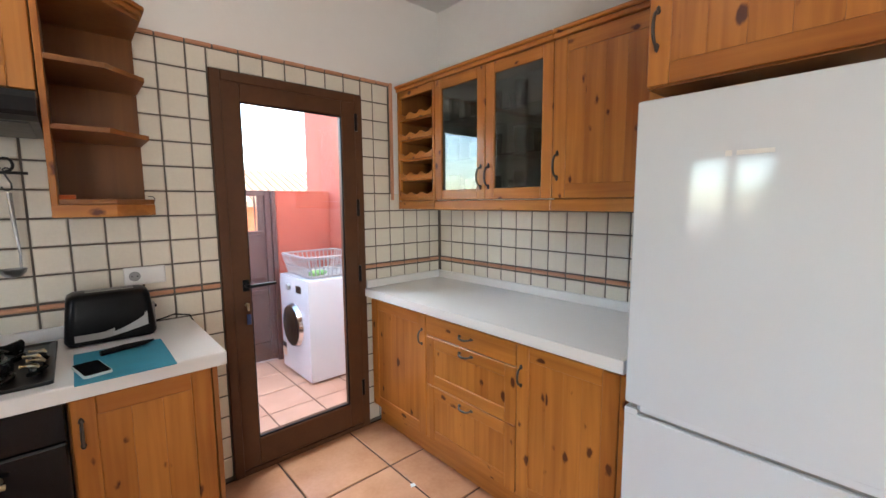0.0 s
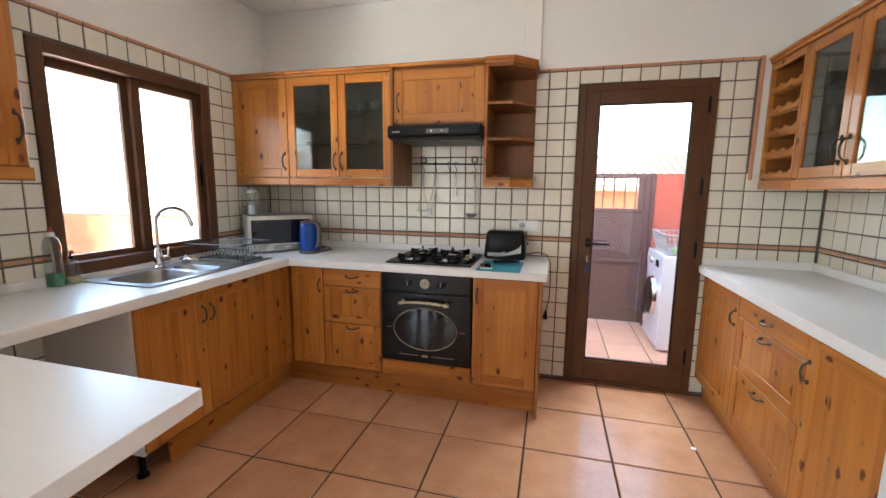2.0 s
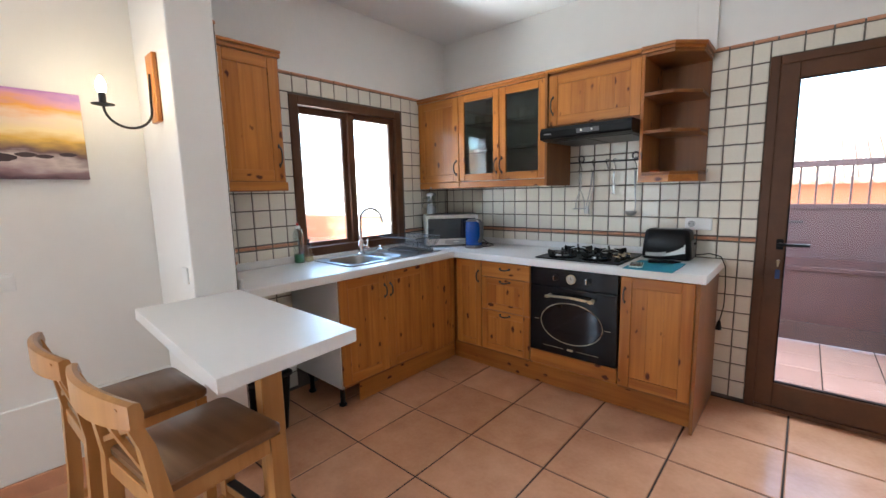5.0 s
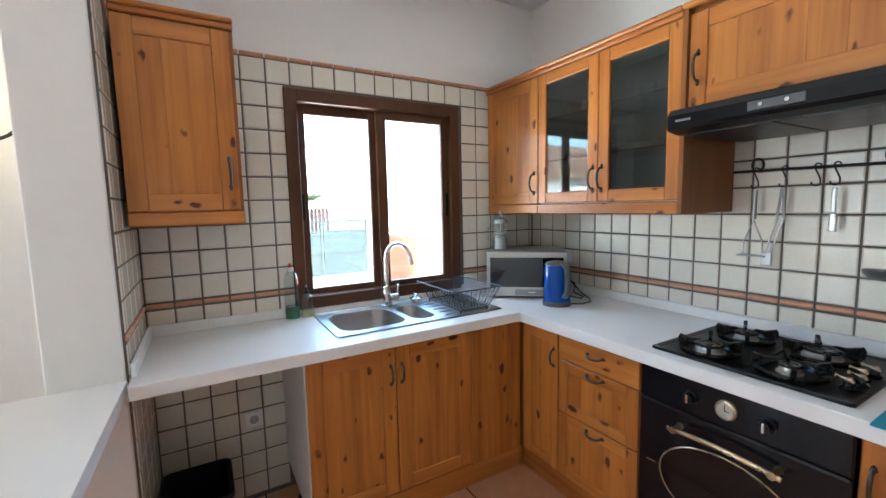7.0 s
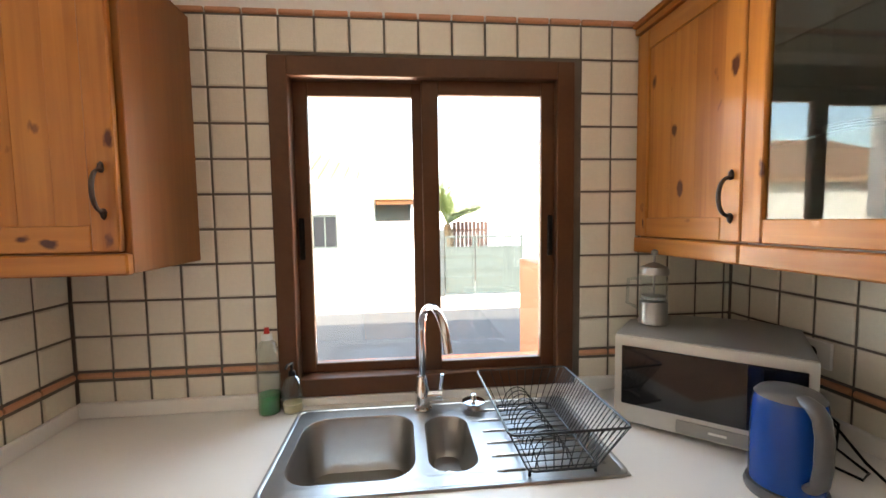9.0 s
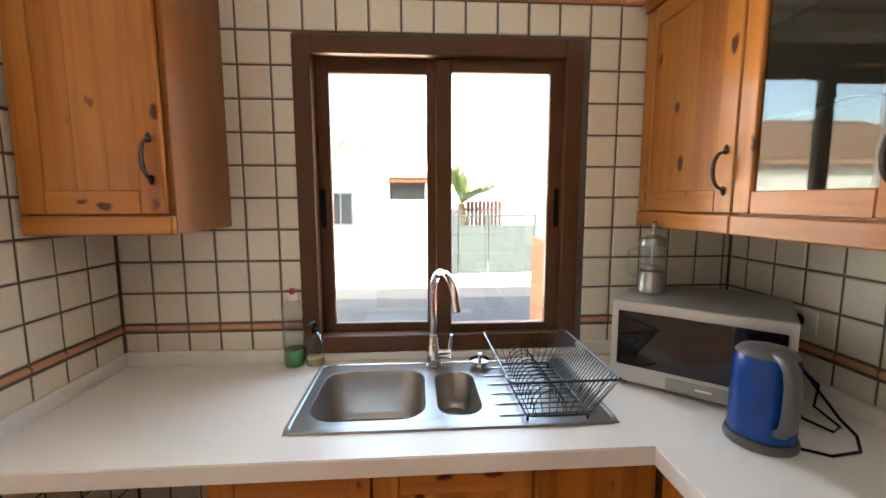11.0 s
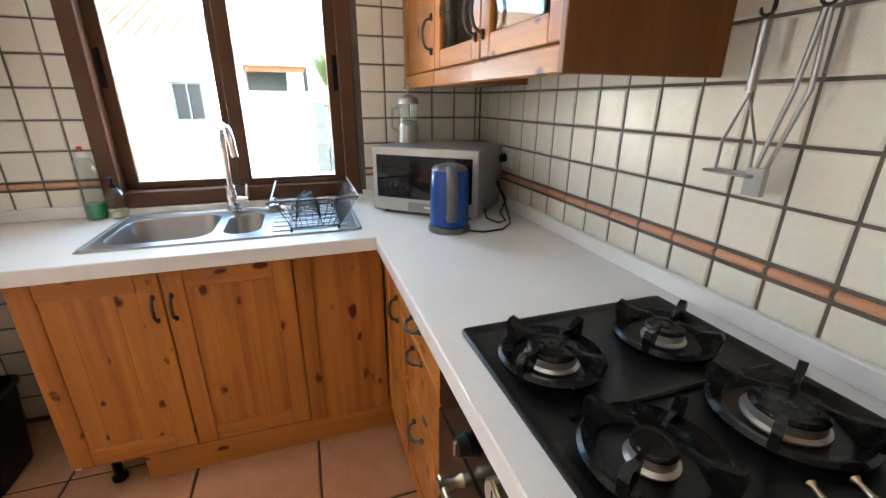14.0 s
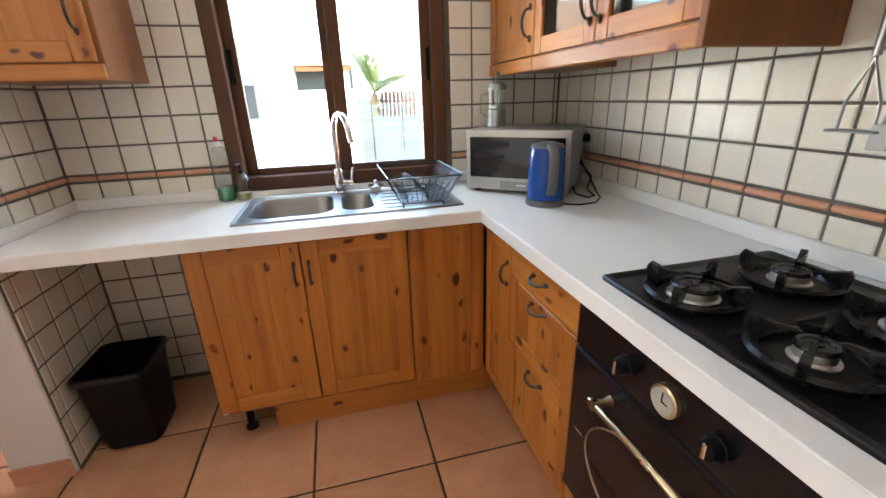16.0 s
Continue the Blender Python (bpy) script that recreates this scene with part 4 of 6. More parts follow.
structure("street_wall", B(HX - 0.15, HX + 0.05, 5.42, 14, -0.1, 1.15), HOUSEW, "low white street wall", "wall")
structure("orange_wall", B(-2.99, -0.263, 4.09, 4.26, -0.1, 1.085, 0.01), ORANGE, "orange rendered garden wall", "wall")

# palm and slatted fence behind the gate
PX0, PY_, PZ = HX - 1.25, 3.92, 1.42
palm = thing("palm_tree", (PX0, PY_, -0.1), "green palm with stiff arching fronds on a short trunk", "palm")
bm = tube(bmesh.new(), [(PX0, PY_, -0.1), (PX0 + 0.02, PY_ + 0.01, 0.6), (PX0, PY_, 1.2), (PX0, PY_, PZ)], [0.16, 0.13, 0.12, 0.07], 12)
for k in range(26):
    a, z = k * 2.4, 0.1 + k * 0.048
    d = Vector((math.cos(a), math.sin(a), 0))
    b0 = Vector((PX0, PY_, z)) + d * 0.115
    tube(bm, [b0, b0 + d * 0.05 + Vector((0, 0, 0.08))], [0.035, 0.012], 5)
part("trunk", bm, mat("palm_trunk", (0.06, 0.04, 0.02), 0.9, var=0.2, scale=10), palm, "fibrous brown trunk with cut leaf bases")
LEAF = mat("palm_leaf", (0.060, 0.085, 0.018), 0.5, var=0.3, scale=5)
for k in range(30):
    a, lift = k * 2.3999, radians(18 + 70 * ((k * 0.381966) % 1.0))
    L, steps = rnd(1.15, 1.5), 12
    out = Vector((math.cos(a), math.sin(a), 0))
    spine, p, el = [], Vector((PX0, PY_, PZ)), lift
    for i in range(steps + 1):
        spine.append(p.copy())
        p += (out * math.cos(el) + Vector((0, 0, math.sin(el)))) * L / steps
        el -= (0.015 + 0.05 * math.cos(lift)) * (0.4 + 1.2 * i / steps)
    bm = bmesh.new()
    tube(bm, spine, [0.016 - 0.0011 * i for i in range(steps + 1)], 5)
    sd = Vector((-math.sin(a), math.cos(a), 0))
    for i in range(2, steps):
        d = (spine[i + 1] - spine[i]).normalized()
        up = sd.cross(d)
        for h in (-1, 1):
            for q in (0.0, 0.5):
                b0 = spine[i].lerp(spine[i + 1], q)
                ln = 0.30 * math.sin(math.pi * (0.18 + 0.76 * (i + q) / steps)) * rnd(0.85, 1.1)
                way = (sd * h * 0.75 + d * 0.75 + up * (0.35 if h > 0 else -0.35) * -h + Vector((0, 0, rnd(-0.2, 0.05)))).normalized()
                w = d.cross(way).normalized().cross(way) * 0.013
                m_ = b0 + way * ln * 0.45
                bm.faces.new([bm.verts.new(v) for v in (b0, m_ + w, b0 + way * ln, m_ - w)])
    part("frond", bm, LEAF, palm)
fence = thing("slatted_fence", (HX - 2.2, 4.6, -0.1), "dark red-brown slatted wooden fence behind the gate", "fence")
FENCE = mat("red_brown_timber", (0.06, 0.025, 0.018), 0.7, var=0.2, scale=9)
for z in (0.2, 1.2):
    part("rail", B(HX - 2.20, HX - 2.17, 4.15, 5.10, z, z + 0.07, 0.004), FENCE, fence)
for k in range(9):
    part("slat", B(HX - 2.168, HX - 2.15, 4.16 + k * 0.105, 4.25 + k * 0.105, -0.1, 1.46 + 0.02 * (k % 2), 0.003), FENCE, fence)

# ---- laundry patio behind the glazed door ----
PYB = 5.56
structure("patio_floor", B(0.3, 4.1, YN + 0.25, PYB + 0.2, -0.10, -0.022), FGROUT, "terracotta tiled patio floor", "floor")
bm = bmesh.new()
box(bm, 3.27, 3.79, PYB, PYB + 0.18, -0.02, 1.545, 0.006)
structure("patio_wall_back", bm, RED, "low red rendered patio wall", "wall")
structure("patio_wall_east", B(3.792, 3.98, YN + 0.25, PYB + 0.5, -0.02, 3.0), RED, "tall red rendered side wall", "wall")
structure("patio_wall_west", B(0.4, 0.55, YN + 0.25, PYB, -0.02, 1.545), RED, "red rendered patio wall", "wall")
structure("patio_wall_left", B(0.55, 2.30, PYB, PYB + 0.18, -0.02, 1.545), RED, "red rendered patio wall", "wall")
gate = thing("patio_gate", (2.8, PYB, 0), "brown-violet painted metal gate with a barred opening", "gate")
bm = bmesh.new()
box(bm, 2.34, 3.20, PYB + 0.03, PYB + 0.06, 0.17, 1.17)
box(bm, 2.34, 2.44, PYB + 0.03, PYB + 0.06, 1.17, 1.50)
box(bm, 3.12, 3.20, PYB + 0.03, PYB + 0.06, 1.17, 1.50)
part("sheet", bm, GATEP, gate)
part("kick_board", B(2.34, 3.20, PYB + 0.02, PYB + 0.07, 0.0, 0.165), mat("dark_kick_board", (0.09, 0.05, 0.045), 0.6), gate, "darker kick board")
bm = yring(2.31, 3.225, PYB + 0.005, PYB + 0.075, 0.0, 1.545, 0.05, 0.0)
part("gate_frame", bm, GATEP, gate)
for z in (0.62, 1.15):
    part("cross_bar", B(2.36, 3.17, PYB + 0.01, PYB + 0.03, z, z + 0.04, 0.004), GATEP, gate)
for k in range(7):
    x = 2.47 + k * 0.105
    part("bar", tube(bmesh.new(), [(x, PYB + 0.045, 1.17), (x, PYB + 0.045, 1.50)], 0.007, 8), GATEP, gate)
part("bolt", B(2.50, 2.62, PYB - 0.005, PYB + 0.012, 1.03, 1.05, 0.004), BLACKM, gate, "dark sliding bolt")
structure("gate_jamb", B(3.227, 3.268, PYB - 0.01, PYB + 0.1, -0.02, 1.545, 0.004), GATEP, "painted gate jamb", "gate jamb")

far = thing("far_roof", (2.8, 12.5, -0.1), "neighbouring house with pale clay tile roof", "house")
part("wall", B(-1.5, 8.5, 12.6, 12.9, -0.1, 1.35), ORANGE, far)
part("roof", prism(bmesh.new(), [(-1.8, 12.2), (8.8, 12.2), (8.8, 12.6), (-1.8, 12.6)], 1.35, 1.42), ROOFT, far)
bm = bmesh.new()
for k in range(52):
    x = -1.7 + k * 0.205
    tube(bm, [(x, 12.15 + s * 2.4, 1.42 + s * 0.95) for s in (0, 0.5, 1)], 0.085, 8)
part("roof_tiles", bm, ROOFT, far, "rows of rounded clay tiles", smooth=True, kind="stuff")

wm = thing("washing_machine", (3.46, 5.1, -0.02), "white front-loading washing machine on the patio", "washing machine")
part("body", B(3.212, 3.785, 4.815, 5.39, 0.0, 0.825, 0.008, 2), FRIDGE, wm)
wf = Face("E", 3.210)


def disc(f, u, z, d0, d1, r, n=28, r2=None):
    return tube(bmesh.new(), [f.p(u, d0, z), f.p(u, d1, z)], [r, r2 or r], n)


wd = part("door", disc(wf, 5.10, 0.42, 0.0, 0.03, 0.185, 32, 0.17), CHROME, wm, "chrome-rimmed round door", smooth=True)
part("door_ring", disc(wf, 5.10, 0.42, 0.029, 0.038, 0.165, 32, 0.15), BLACKP, wd, "black door ring", smooth=True)
part("door_glass", lathe(bmesh.new(), [(0.13, 0), (0.12, 0.02), (0.07, 0.035), (0, 0.04)], 24), BLACKG, wd, "dark bulging glass", smooth=True)
gl = bpy.data.objects["door_glass"]
gl.matrix_basis = pose(3.172 - 3.46, 0.0, 0.42 + 0.02, 0, -90, 0)
part("dial", disc(wf, 5.17, 0.735, 0.0, 0.022, 0.028, 20, 0.024), SILVERP, wm, "silver programme dial", smooth=True)
part("display", wf.box(4.93, 5.03, 0.0, 0.004, 0.705, 0.765, 0.001), BLACKG, wm, "dark display")
part("drawer", wf.box(5.23, 5.37, 0.0, 0.004, 0.69, 0.78, 0.002), FRIDGE, wm)
part("sticker", wf.box(5.29, 5.37, 0.0, 0.003, 0.10, 0.22), mat("energy_label", (0.75, 0.5, 0.35), 0.5), wm, "small coloured label")
part("sticker", wf.box(5.29, 5.37, 0.0, 0.004, 0.175, 0.22), BLACKP, wm, "dark strip of the label")

bk = thing("laundry_basket", (3.42, 5.12, 0.825), "grey plastic laundry basket with slotted sides", "basket")
bm = bmesh.new()
GREYP = mat("grey_plastic", (0.33, 0.32, 0.33), 0.4, var=0.06)
zb, zt = 0.828, 1.005
c0, c1 = (3.265, 3.685, 4.89, 5.33), (3.225, 3.725, 4.85, 5.375)
part("base", B(*c0, zb, zb + 0.006, 0.002), GREYP, bk)
for lv, w in ((0.0, 0.02), (0.45, 0.012), (0.93, 0.016)):
    q = [a + (b - a) * lv for a, b in zip(c0, c1)]
    z = zb + (zt - zb) * lv
    bm = tube(bmesh.new(), [(x, y, z + w / 2) for x, y in rounded(*q, 0.05, 4)], w / 2, 6, True)
    part("rim", bm, GREYP, bk, smooth=True)
bm = bmesh.new()
for side in range(4):
    for k in range(12):
        s = (k + 0.5) / 12
        def at(c, lift):
            x0, x1, y0, y1 = c
            return {0: (x0 + (x1 - x0) * s, y0, lift), 1: (x1, y0 + (y1 - y0) * s, lift), 2: (x0 + (x1 - x0) * s, y1, lift), 3: (x0, y0 + (y1 - y0) * s, lift)}[side]
        tube(bm, [at(c0, zb + 0.004), at(c1, zt)], 0.0055, 5)
part("slats", bm, GREYP, bk, kind="stuff")
part("peg_pile", box(box(bmesh.new(), 3.30, 3.42, 4.93, 5.02, 0.836, 0.868, 0.01), 3.36, 3.47, 5.0, 5.1, 0.836, 0.862, 0.01), mat("green_cloth", (0.16, 0.42, 0.10), 0.8, bump=0.5), bk, "green pegs inside the basket")

# ---- things in the kitchen ----


def loft(bm, loops, cap0=False, cap1=False):
    """Skin between closed loops with the same number of points."""
    rings = [[bm.verts.new(p) for p in lp] for lp in loops]
    k = len(rings[0])
    for a, b in zip(rings, rings[1:]):
        for i in range(k):
            bm.faces.new((a[i], a[(i + 1) % k], b[(i + 1) % k], b[i]))
    if cap0:
        bm.faces.new(rings[0][::-1])
    if cap1:
        bm.faces.new(rings[-1])
    return bm


def at_z(outline, z):
    return [(x, y, z) for x, y in outline]


# sink
sk = thing("kitchen_sink", (0.28, 2.9, 0.90), "stainless steel sink with two bowls and a ridged drainer", "sink")
S0, S1, T0, T1 = 0.062, 0.496, 2.480, 3.338
ZS = 0.9065
holes = ((0.120, 0.452, 2.515, 2.842), (0.150, 0.440, 2.865, 3.000))
bm = bmesh.new()
for x0, x1, y0, y1 in ((S0, S1, T0, 2.515), (S0, S1, 2.842, 2.865), (S0, 0.120, 2.515, 2.842), (0.452, S1, 2.515, 2.842),
                       (S0, 0.150, 2.865, 3.000), (0.440, S1, 2.865, 3.000), (S0, S1, 3.000, T1)):
    box(bm, x0, x1, y0, y1, ZS - 0.004, ZS)
bmesh.ops.remove_doubles(bm, verts=bm.verts, dist=0.0003)
part("deck", bm, STEEL, sk)
bm = loft(bmesh.new(), [at_z(rounded(S0 - 0.004, S1 + 0.004, T0 - 0.004, T1 + 0.004, 0.03), 0.9025), at_z(rounded(S0 - 0.001, S1 + 0.001, T0 - 0.001, T1 + 0.001, 0.028), ZS + 0.002),
                        at_z(rounded(S0 + 0.008, S1 - 0.008, T0 + 0.008, T1 - 0.008, 0.022), ZS + 0.002), at_z(rounded(S0 + 0.012, S1 - 0.012, T0 + 0.012, T1 - 0.012, 0.02), ZS - 0.001)])
part("rim", bm, STEEL, sk, "raised steel rim", smooth=True)
for x0, x1, y0, y1 in holes:
    dp, r = (0.155, 0.075) if y1 - y0 > 0.2 else (0.11, 0.055)
    bm = loft(bmesh.new(), [at_z(rounded(x0 - 0.003, x1 + 0.003, y0 - 0.003, y1 + 0.003, 0.002), ZS + 0.0006), at_z(rounded(x0 + 0.004, x1 - 0.004, y0 + 0.004, y1 - 0.004, r), ZS + 0.0006),
                            at_z(rounded(x0 + 0.008, x1 - 0.008, y0 + 0.008, y1 - 0.008, r), ZS - 0.006), at_z(rounded(x0 + 0.016, x1 - 0.016, y0 + 0.016, y1 - 0.016, r * 0.95), ZS - dp + 0.02),
                            at_z(rounded(x0 + 0.035, x1 - 0.035, y0 + 0.03, y1 - 0.03, r * 0.6), ZS - dp)], cap1=True)
    bowl = part("bowl", bm, STEEL, sk, "pressed steel bowl", smooth=True)
    cx, cy = (x0 + x1) / 2, (y0 + y1) / 2
    part("drain", lathe(bmesh.new(), [(0.0, 0.001), (0.016, 0.002), (0.03, 0.004), (0.034, 0.0)], 20, (cx, cy, ZS - dp)), CHROME, bowl, "round chrome waste", smooth=True)
for i in range(6):
    x = 0.135 + i * 0.062
    part("ridge", tube(bmesh.new(), [(x, 3.03, ZS - 0.001), (x, 3.05, ZS + 0.0015), (x, 3.29, ZS + 0.0015), (x, 3.30, ZS - 0.001)], 0.0035, 6), STEEL, sk, smooth=True)
plug = thing("sink_plug", (0.118, 3.03, ZS), "chrome basket plug lying on the sink edge", "plug")
part("basket", lathe(bmesh.new(), [(0.0, 0.0), (0.022, 0.002), (0.026, 0.02), (0.036, 0.024), (0.036, 0.028), (0.01, 0.032), (0.006, 0.045), (0.009, 0.05), (0.0, 0.053)], 20, (0.118, 3.03, ZS)), CHROME, plug, smooth=True)
tap = thing("kitchen_tap", (0.095, 2.87, ZS), "chrome mixer tap with a high curved spout", "tap")
part("body", lathe(bmesh.new(), [(0.0, 0.0), (0.030, 0.0), (0.030, 0.006), (0.023, 0.012), (0.023, 0.075), (0.019, 0.08), (0.019, 0.10), (0.014, 0.11), (0.0, 0.11)], 20, (0.095, 2.87, ZS)), CHROME, tap, smooth=True)
arc = [(0.095, 2.87, ZS + 0.10), (0.095, 2.87, 1.16)] + [(0.187 - 0.092 * math.cos(a), 2.87 + 0.030 * (1 - math.cos(a)), 1.16 + 0.092 * math.sin(a)) for a in [math.pi * i / 16 for i in range(1, 16)]] + [(0.281, 2.931, 1.165), (0.287, 2.934, 1.146)]
part("spout", tube(bmesh.new(), arc, 0.0115, 14), CHROME, tap, "curved chrome spout", smooth=True)
part("side_valve", tube(bmesh.new(), [(0.095, 2.885, ZS + 0.045), (0.097, 2.932, ZS + 0.045)], 0.019, 16), CHROME, tap, smooth=True)
part("lever", tube(bmesh.new(), [(0.097, 2.926, ZS + 0.055), (0.10, 2.934, ZS + 0.112)], [0.008, 0.006], 10), CHROME, tap, "slim chrome lever", smooth=True)

# dish rack
dr = thing("dish_rack", (0.30, 3.16, ZS), "black wire dish rack standing on the drainer", "dish rack")
lo, hi = (0.14, 0.485, 3.095, 3.265), (0.10, 0.505, 3.045, 3.335)
zl, zh = ZS + 0.018, ZS + 0.118


def rackside(s, k, c, z):
    x0, x1, y0, y1 = c
    return {0: (x0 + (x1 - x0) * s, y0, z), 1: (x1, y0 + (y1 - y0) * s, z), 2: (x0 + (x1 - x0) * s, y1, z), 3: (x0, y0 + (y1 - y0) * s, z)}[k]


part("top_rim", tube(bmesh.new(), at_z(rounded(*hi, 0.015, 2), zh), 0.0032, 6, True), BLACKM, dr)
part("bottom_rim", tube(bmesh.new(), at_z(rounded(*lo, 0.015, 2), zl), 0.0028, 6, True), BLACKM, dr)
for k, n in ((1, 10), (2, 26), (3, 10), (0, 5)):
    for i in range(n):
        s = (i + 0.5) / n
        part("wire", tube(bmesh.new(), [rackside(s, k, lo, zl), rackside(s, k, hi, zh)], 0.0014, 4), BLACKM, dr)
for i in range(13):
    x = lo[0] + (lo[1] - lo[0]) * (i + 0.5) / 13
    part("floor_wire", tube(bmesh.new(), [(x, lo[2], zl), (x, lo[3], zl)], 0.0014, 4), BLACKM, dr)
    for y in (3.115,):
        part("plate_loop", tube(bmesh.new(), [(x, y + 0.045 - 0.045 * math.cos(a), zl + 0.062 * math.sin(a)) for a in [math.pi * q / 8 for q in range(9)]], 0.0016, 5), BLACKM, dr)
for x, y in ((0.15, 3.10), (0.475, 3.10), (0.15, 3.26), (0.475, 3.26)):
    part("foot", tube(bmesh.new(), [(x, y, ZS + 0.002), (x, y, zl)], 0.004, 6), BLACKM, dr)


# bottles by the sink
def bottle(name, at, prof, m, label, cat, rest=()):
    t = thing(name, at, label, cat)
    part("body", lathe(bmesh.new(), prof, 22, at), m, t, smooth=True)
    for nm, pr, mm, lb in rest:
        part(nm, lathe(bmesh.new(), pr, 18, at), mm, t, lb, smooth=True)
    return t


GREENL = mat("green_liquid", (0.02, 0.22, 0.07), 0.1, var=0.1, coat=0.4)
REDP = mat("red_plastic", (0.55, 0.03, 0.02), 0.35)
ORANGEP = mat("orange_plastic", (0.85, 0.16, 0.02), 0.4)
bottle("washing_up_bottle", (0.045, 2.384, 0.902), [(0.0, 0.002), (0.034, 0.002), (0.036, 0.02), (0.036, 0.11), (0.032, 0.16), (0.036, 0.19), (0.026, 0.225), (0.014, 0.238), (0.0, 0.238)], CLEAR,
       "clear washing-up bottle, one third green, red cap", "bottle",
       [("liquid", [(0.0, 0.004), (0.033, 0.004), (0.034, 0.02), (0.034, 0.062), (0.0, 0.062)], GREENL, "green washing-up liquid"),
        ("collar", [(0.0, 0.236), (0.017, 0.236), (0.016, 0.255), (0.0, 0.256)], WHITEP, "white collar"), ("cap", [(0.0, 0.256), (0.009, 0.256), (0.007, 0.275), (0.0, 0.276)], REDP, "red cap")])
t = bottle("soap_dispenser", (0.045, 2.456, 0.902), [(0.0, 0.002), (0.031, 0.002), (0.034, 0.02), (0.033, 0.075), (0.022, 0.105), (0.010, 0.118), (0.0, 0.118)], CLEAR, "clear glass soap dispenser with black pump", "soap dispenser",
           [("liquid", [(0.0, 0.004), (0.029, 0.004), (0.030, 0.03), (0.0, 0.03)], mat("pale_soap", (0.6, 0.5, 0.3), 0.2), "a little pale soap"), ("pump", [(0.0, 0.118), (0.011, 0.118), (0.011, 0.13), (0.005, 0.134), (0.005, 0.158), (0.0, 0.16)], BLACKP, "black pump")])
part("nozzle", tube(bmesh.new(), [(0.045, 2.456, 1.058), (0.07, 2.449, 1.060), (0.08, 2.446, 1.052)], 0.0045, 8), BLACKP, t, smooth=True)

# microwave set across the corner
mw = thing("microwave_oven", (0.238, 3.436, 0.902), "silver microwave with dark glass front, set across the corner", "microwave", rz=49.0)
OUTM = [(0.0, 0.0), (0.448, 0.0), (0.448, 0.32), (0.34, 0.385), (0.13, 0.35), (0.0, 0.20)]
part("body", prism(bmesh.new(), OUTM, 0.012, 0.268, 0.006), SILVERP, mw)
part("front_frame", prism(bmesh.new(), [(0.001, -0.012), (0.447, -0.012), (0.447, -0.0005), (0.001, -0.0005)], 0.014, 0.266, 0.004), mat("pale_silver_plastic", (0.56, 0.55, 0.51), 0.35, metal=0.3, var=0.04), mw, "pale silver front")
mdoor = part("door_glass", B(0.020, 0.428, -0.017, -0.0122, 0.068, 0.238, 0.002), BLACKG, mw, "dark reflecting door glass")
part("door_seam", B(0.312, 0.3135, -0.0176, -0.0168, 0.068, 0.238), BLACKM, mdoor)
part("handle", B(0.16, 0.40, -0.021, -0.0122, 0.022, 0.056, 0.005, 2), SILVERP, mw, "long silver handle strip")
part("badge", B(0.235, 0.275, -0.0225, -0.0205, 0.037, 0.043), WHITEP, mw)
for x, y in ((0.04, 0.03), (0.40, 0.03), (0.40, 0.28), (0.10, 0.25)):
    part("foot", lathe(bmesh.new(), [(0, 0.0), (0.014, 0.0), (0.014, 0.0115), (0, 0.0115)], 12, (x, y, 0.0)), BLACKP, mw)

fp = thing("french_press", (0.155, 3.605, 1.172), "glass coffee press with metal base and lid", "coffee press")
c = (0.155, 3.605, 1.172)
part("beaker", lathe(bmesh.new(), [(0.035, 0.012), (0.037, 0.014), (0.037, 0.125), (0.035, 0.125)], 24, c), CLEAR, fp, smooth=True)
part("base", lathe(bmesh.new(), [(0, 0.0), (0.04, 0.0), (0.041, 0.006), (0.0385, 0.012), (0.0385, 0.055), (0.0375, 0.056), (0.0375, 0.012), (0, 0.012)], 24, c), STEEL, fp, "perforated metal holder", smooth=True)
part("lid", lathe(bmesh.new(), [(0, 0.155), (0.012, 0.152), (0.036, 0.142), (0.040, 0.134), (0.040, 0.124), (0, 0.124)], 24, c), STEEL, fp, "domed metal lid", smooth=True)
part("plunger", lathe(bmesh.new(), [(0, 0.062), (0.034, 0.062), (0.034, 0.07), (0.003, 0.072), (0.003, 0.17), (0.008, 0.172), (0.009, 0.182), (0, 0.187)], 16, c), STEEL, fp, "plunger with knob", smooth=True)
part("handle", tube(bmesh.new(), [(0.155 - 0.02, 3.605 - 0.032, 1.285), (0.155 - 0.04, 3.605 - 0.055, 1.28), (0.155 - 0.042, 3.605 - 0.058, 1.22), (0.155 - 0.02, 3.605 - 0.032, 1.205)], 0.005, 8), CLEAR, fp, smooth=True)
fp.scale = (1.08, 1.08, 1.26)

# kettle
kt = thing("electric_kettle", (0.588, 3.640, 0.902), "bright blue electric kettle with grey lid and handle", "kettle", rz=-14.0)
GREYK = mat("dark_grey_plastic", (0.10, 0.10, 0.105), 0.32, var=0.1, scale=12)
part("base", lathe(bmesh.new(), [(0, 0.0), (0.079, 0.0), (0.081, 0.008), (0.077, 0.020), (0.0, 0.022)], 36), GREYK, kt, "dark grey power base", smooth=True)
part("body", lathe(bmesh.new(), [(0, 0.023), (0.072, 0.023), (0.073, 0.03), (0.0725, 0.12), (0.070, 0.19), (0.066, 0.207), (0.0, 0.207)], 40), BLUE, kt, "glossy blue body", smooth=True)
part("lid", lathe(bmesh.new(), [(0, 0.226), (0.03, 0.224), (0.058, 0.217), (0.067, 0.207), (0, 0.2072)], 36), GREYK, kt, "dark grey lid", smooth=True)
hp = [(0.045, 0, 0.214), (0.075, 0, 0.212), (0.098, 0, 0.198), (0.108, 0, 0.165), (0.108, 0, 0.11), (0.100, 0, 0.072), (0.078, 0, 0.052)]
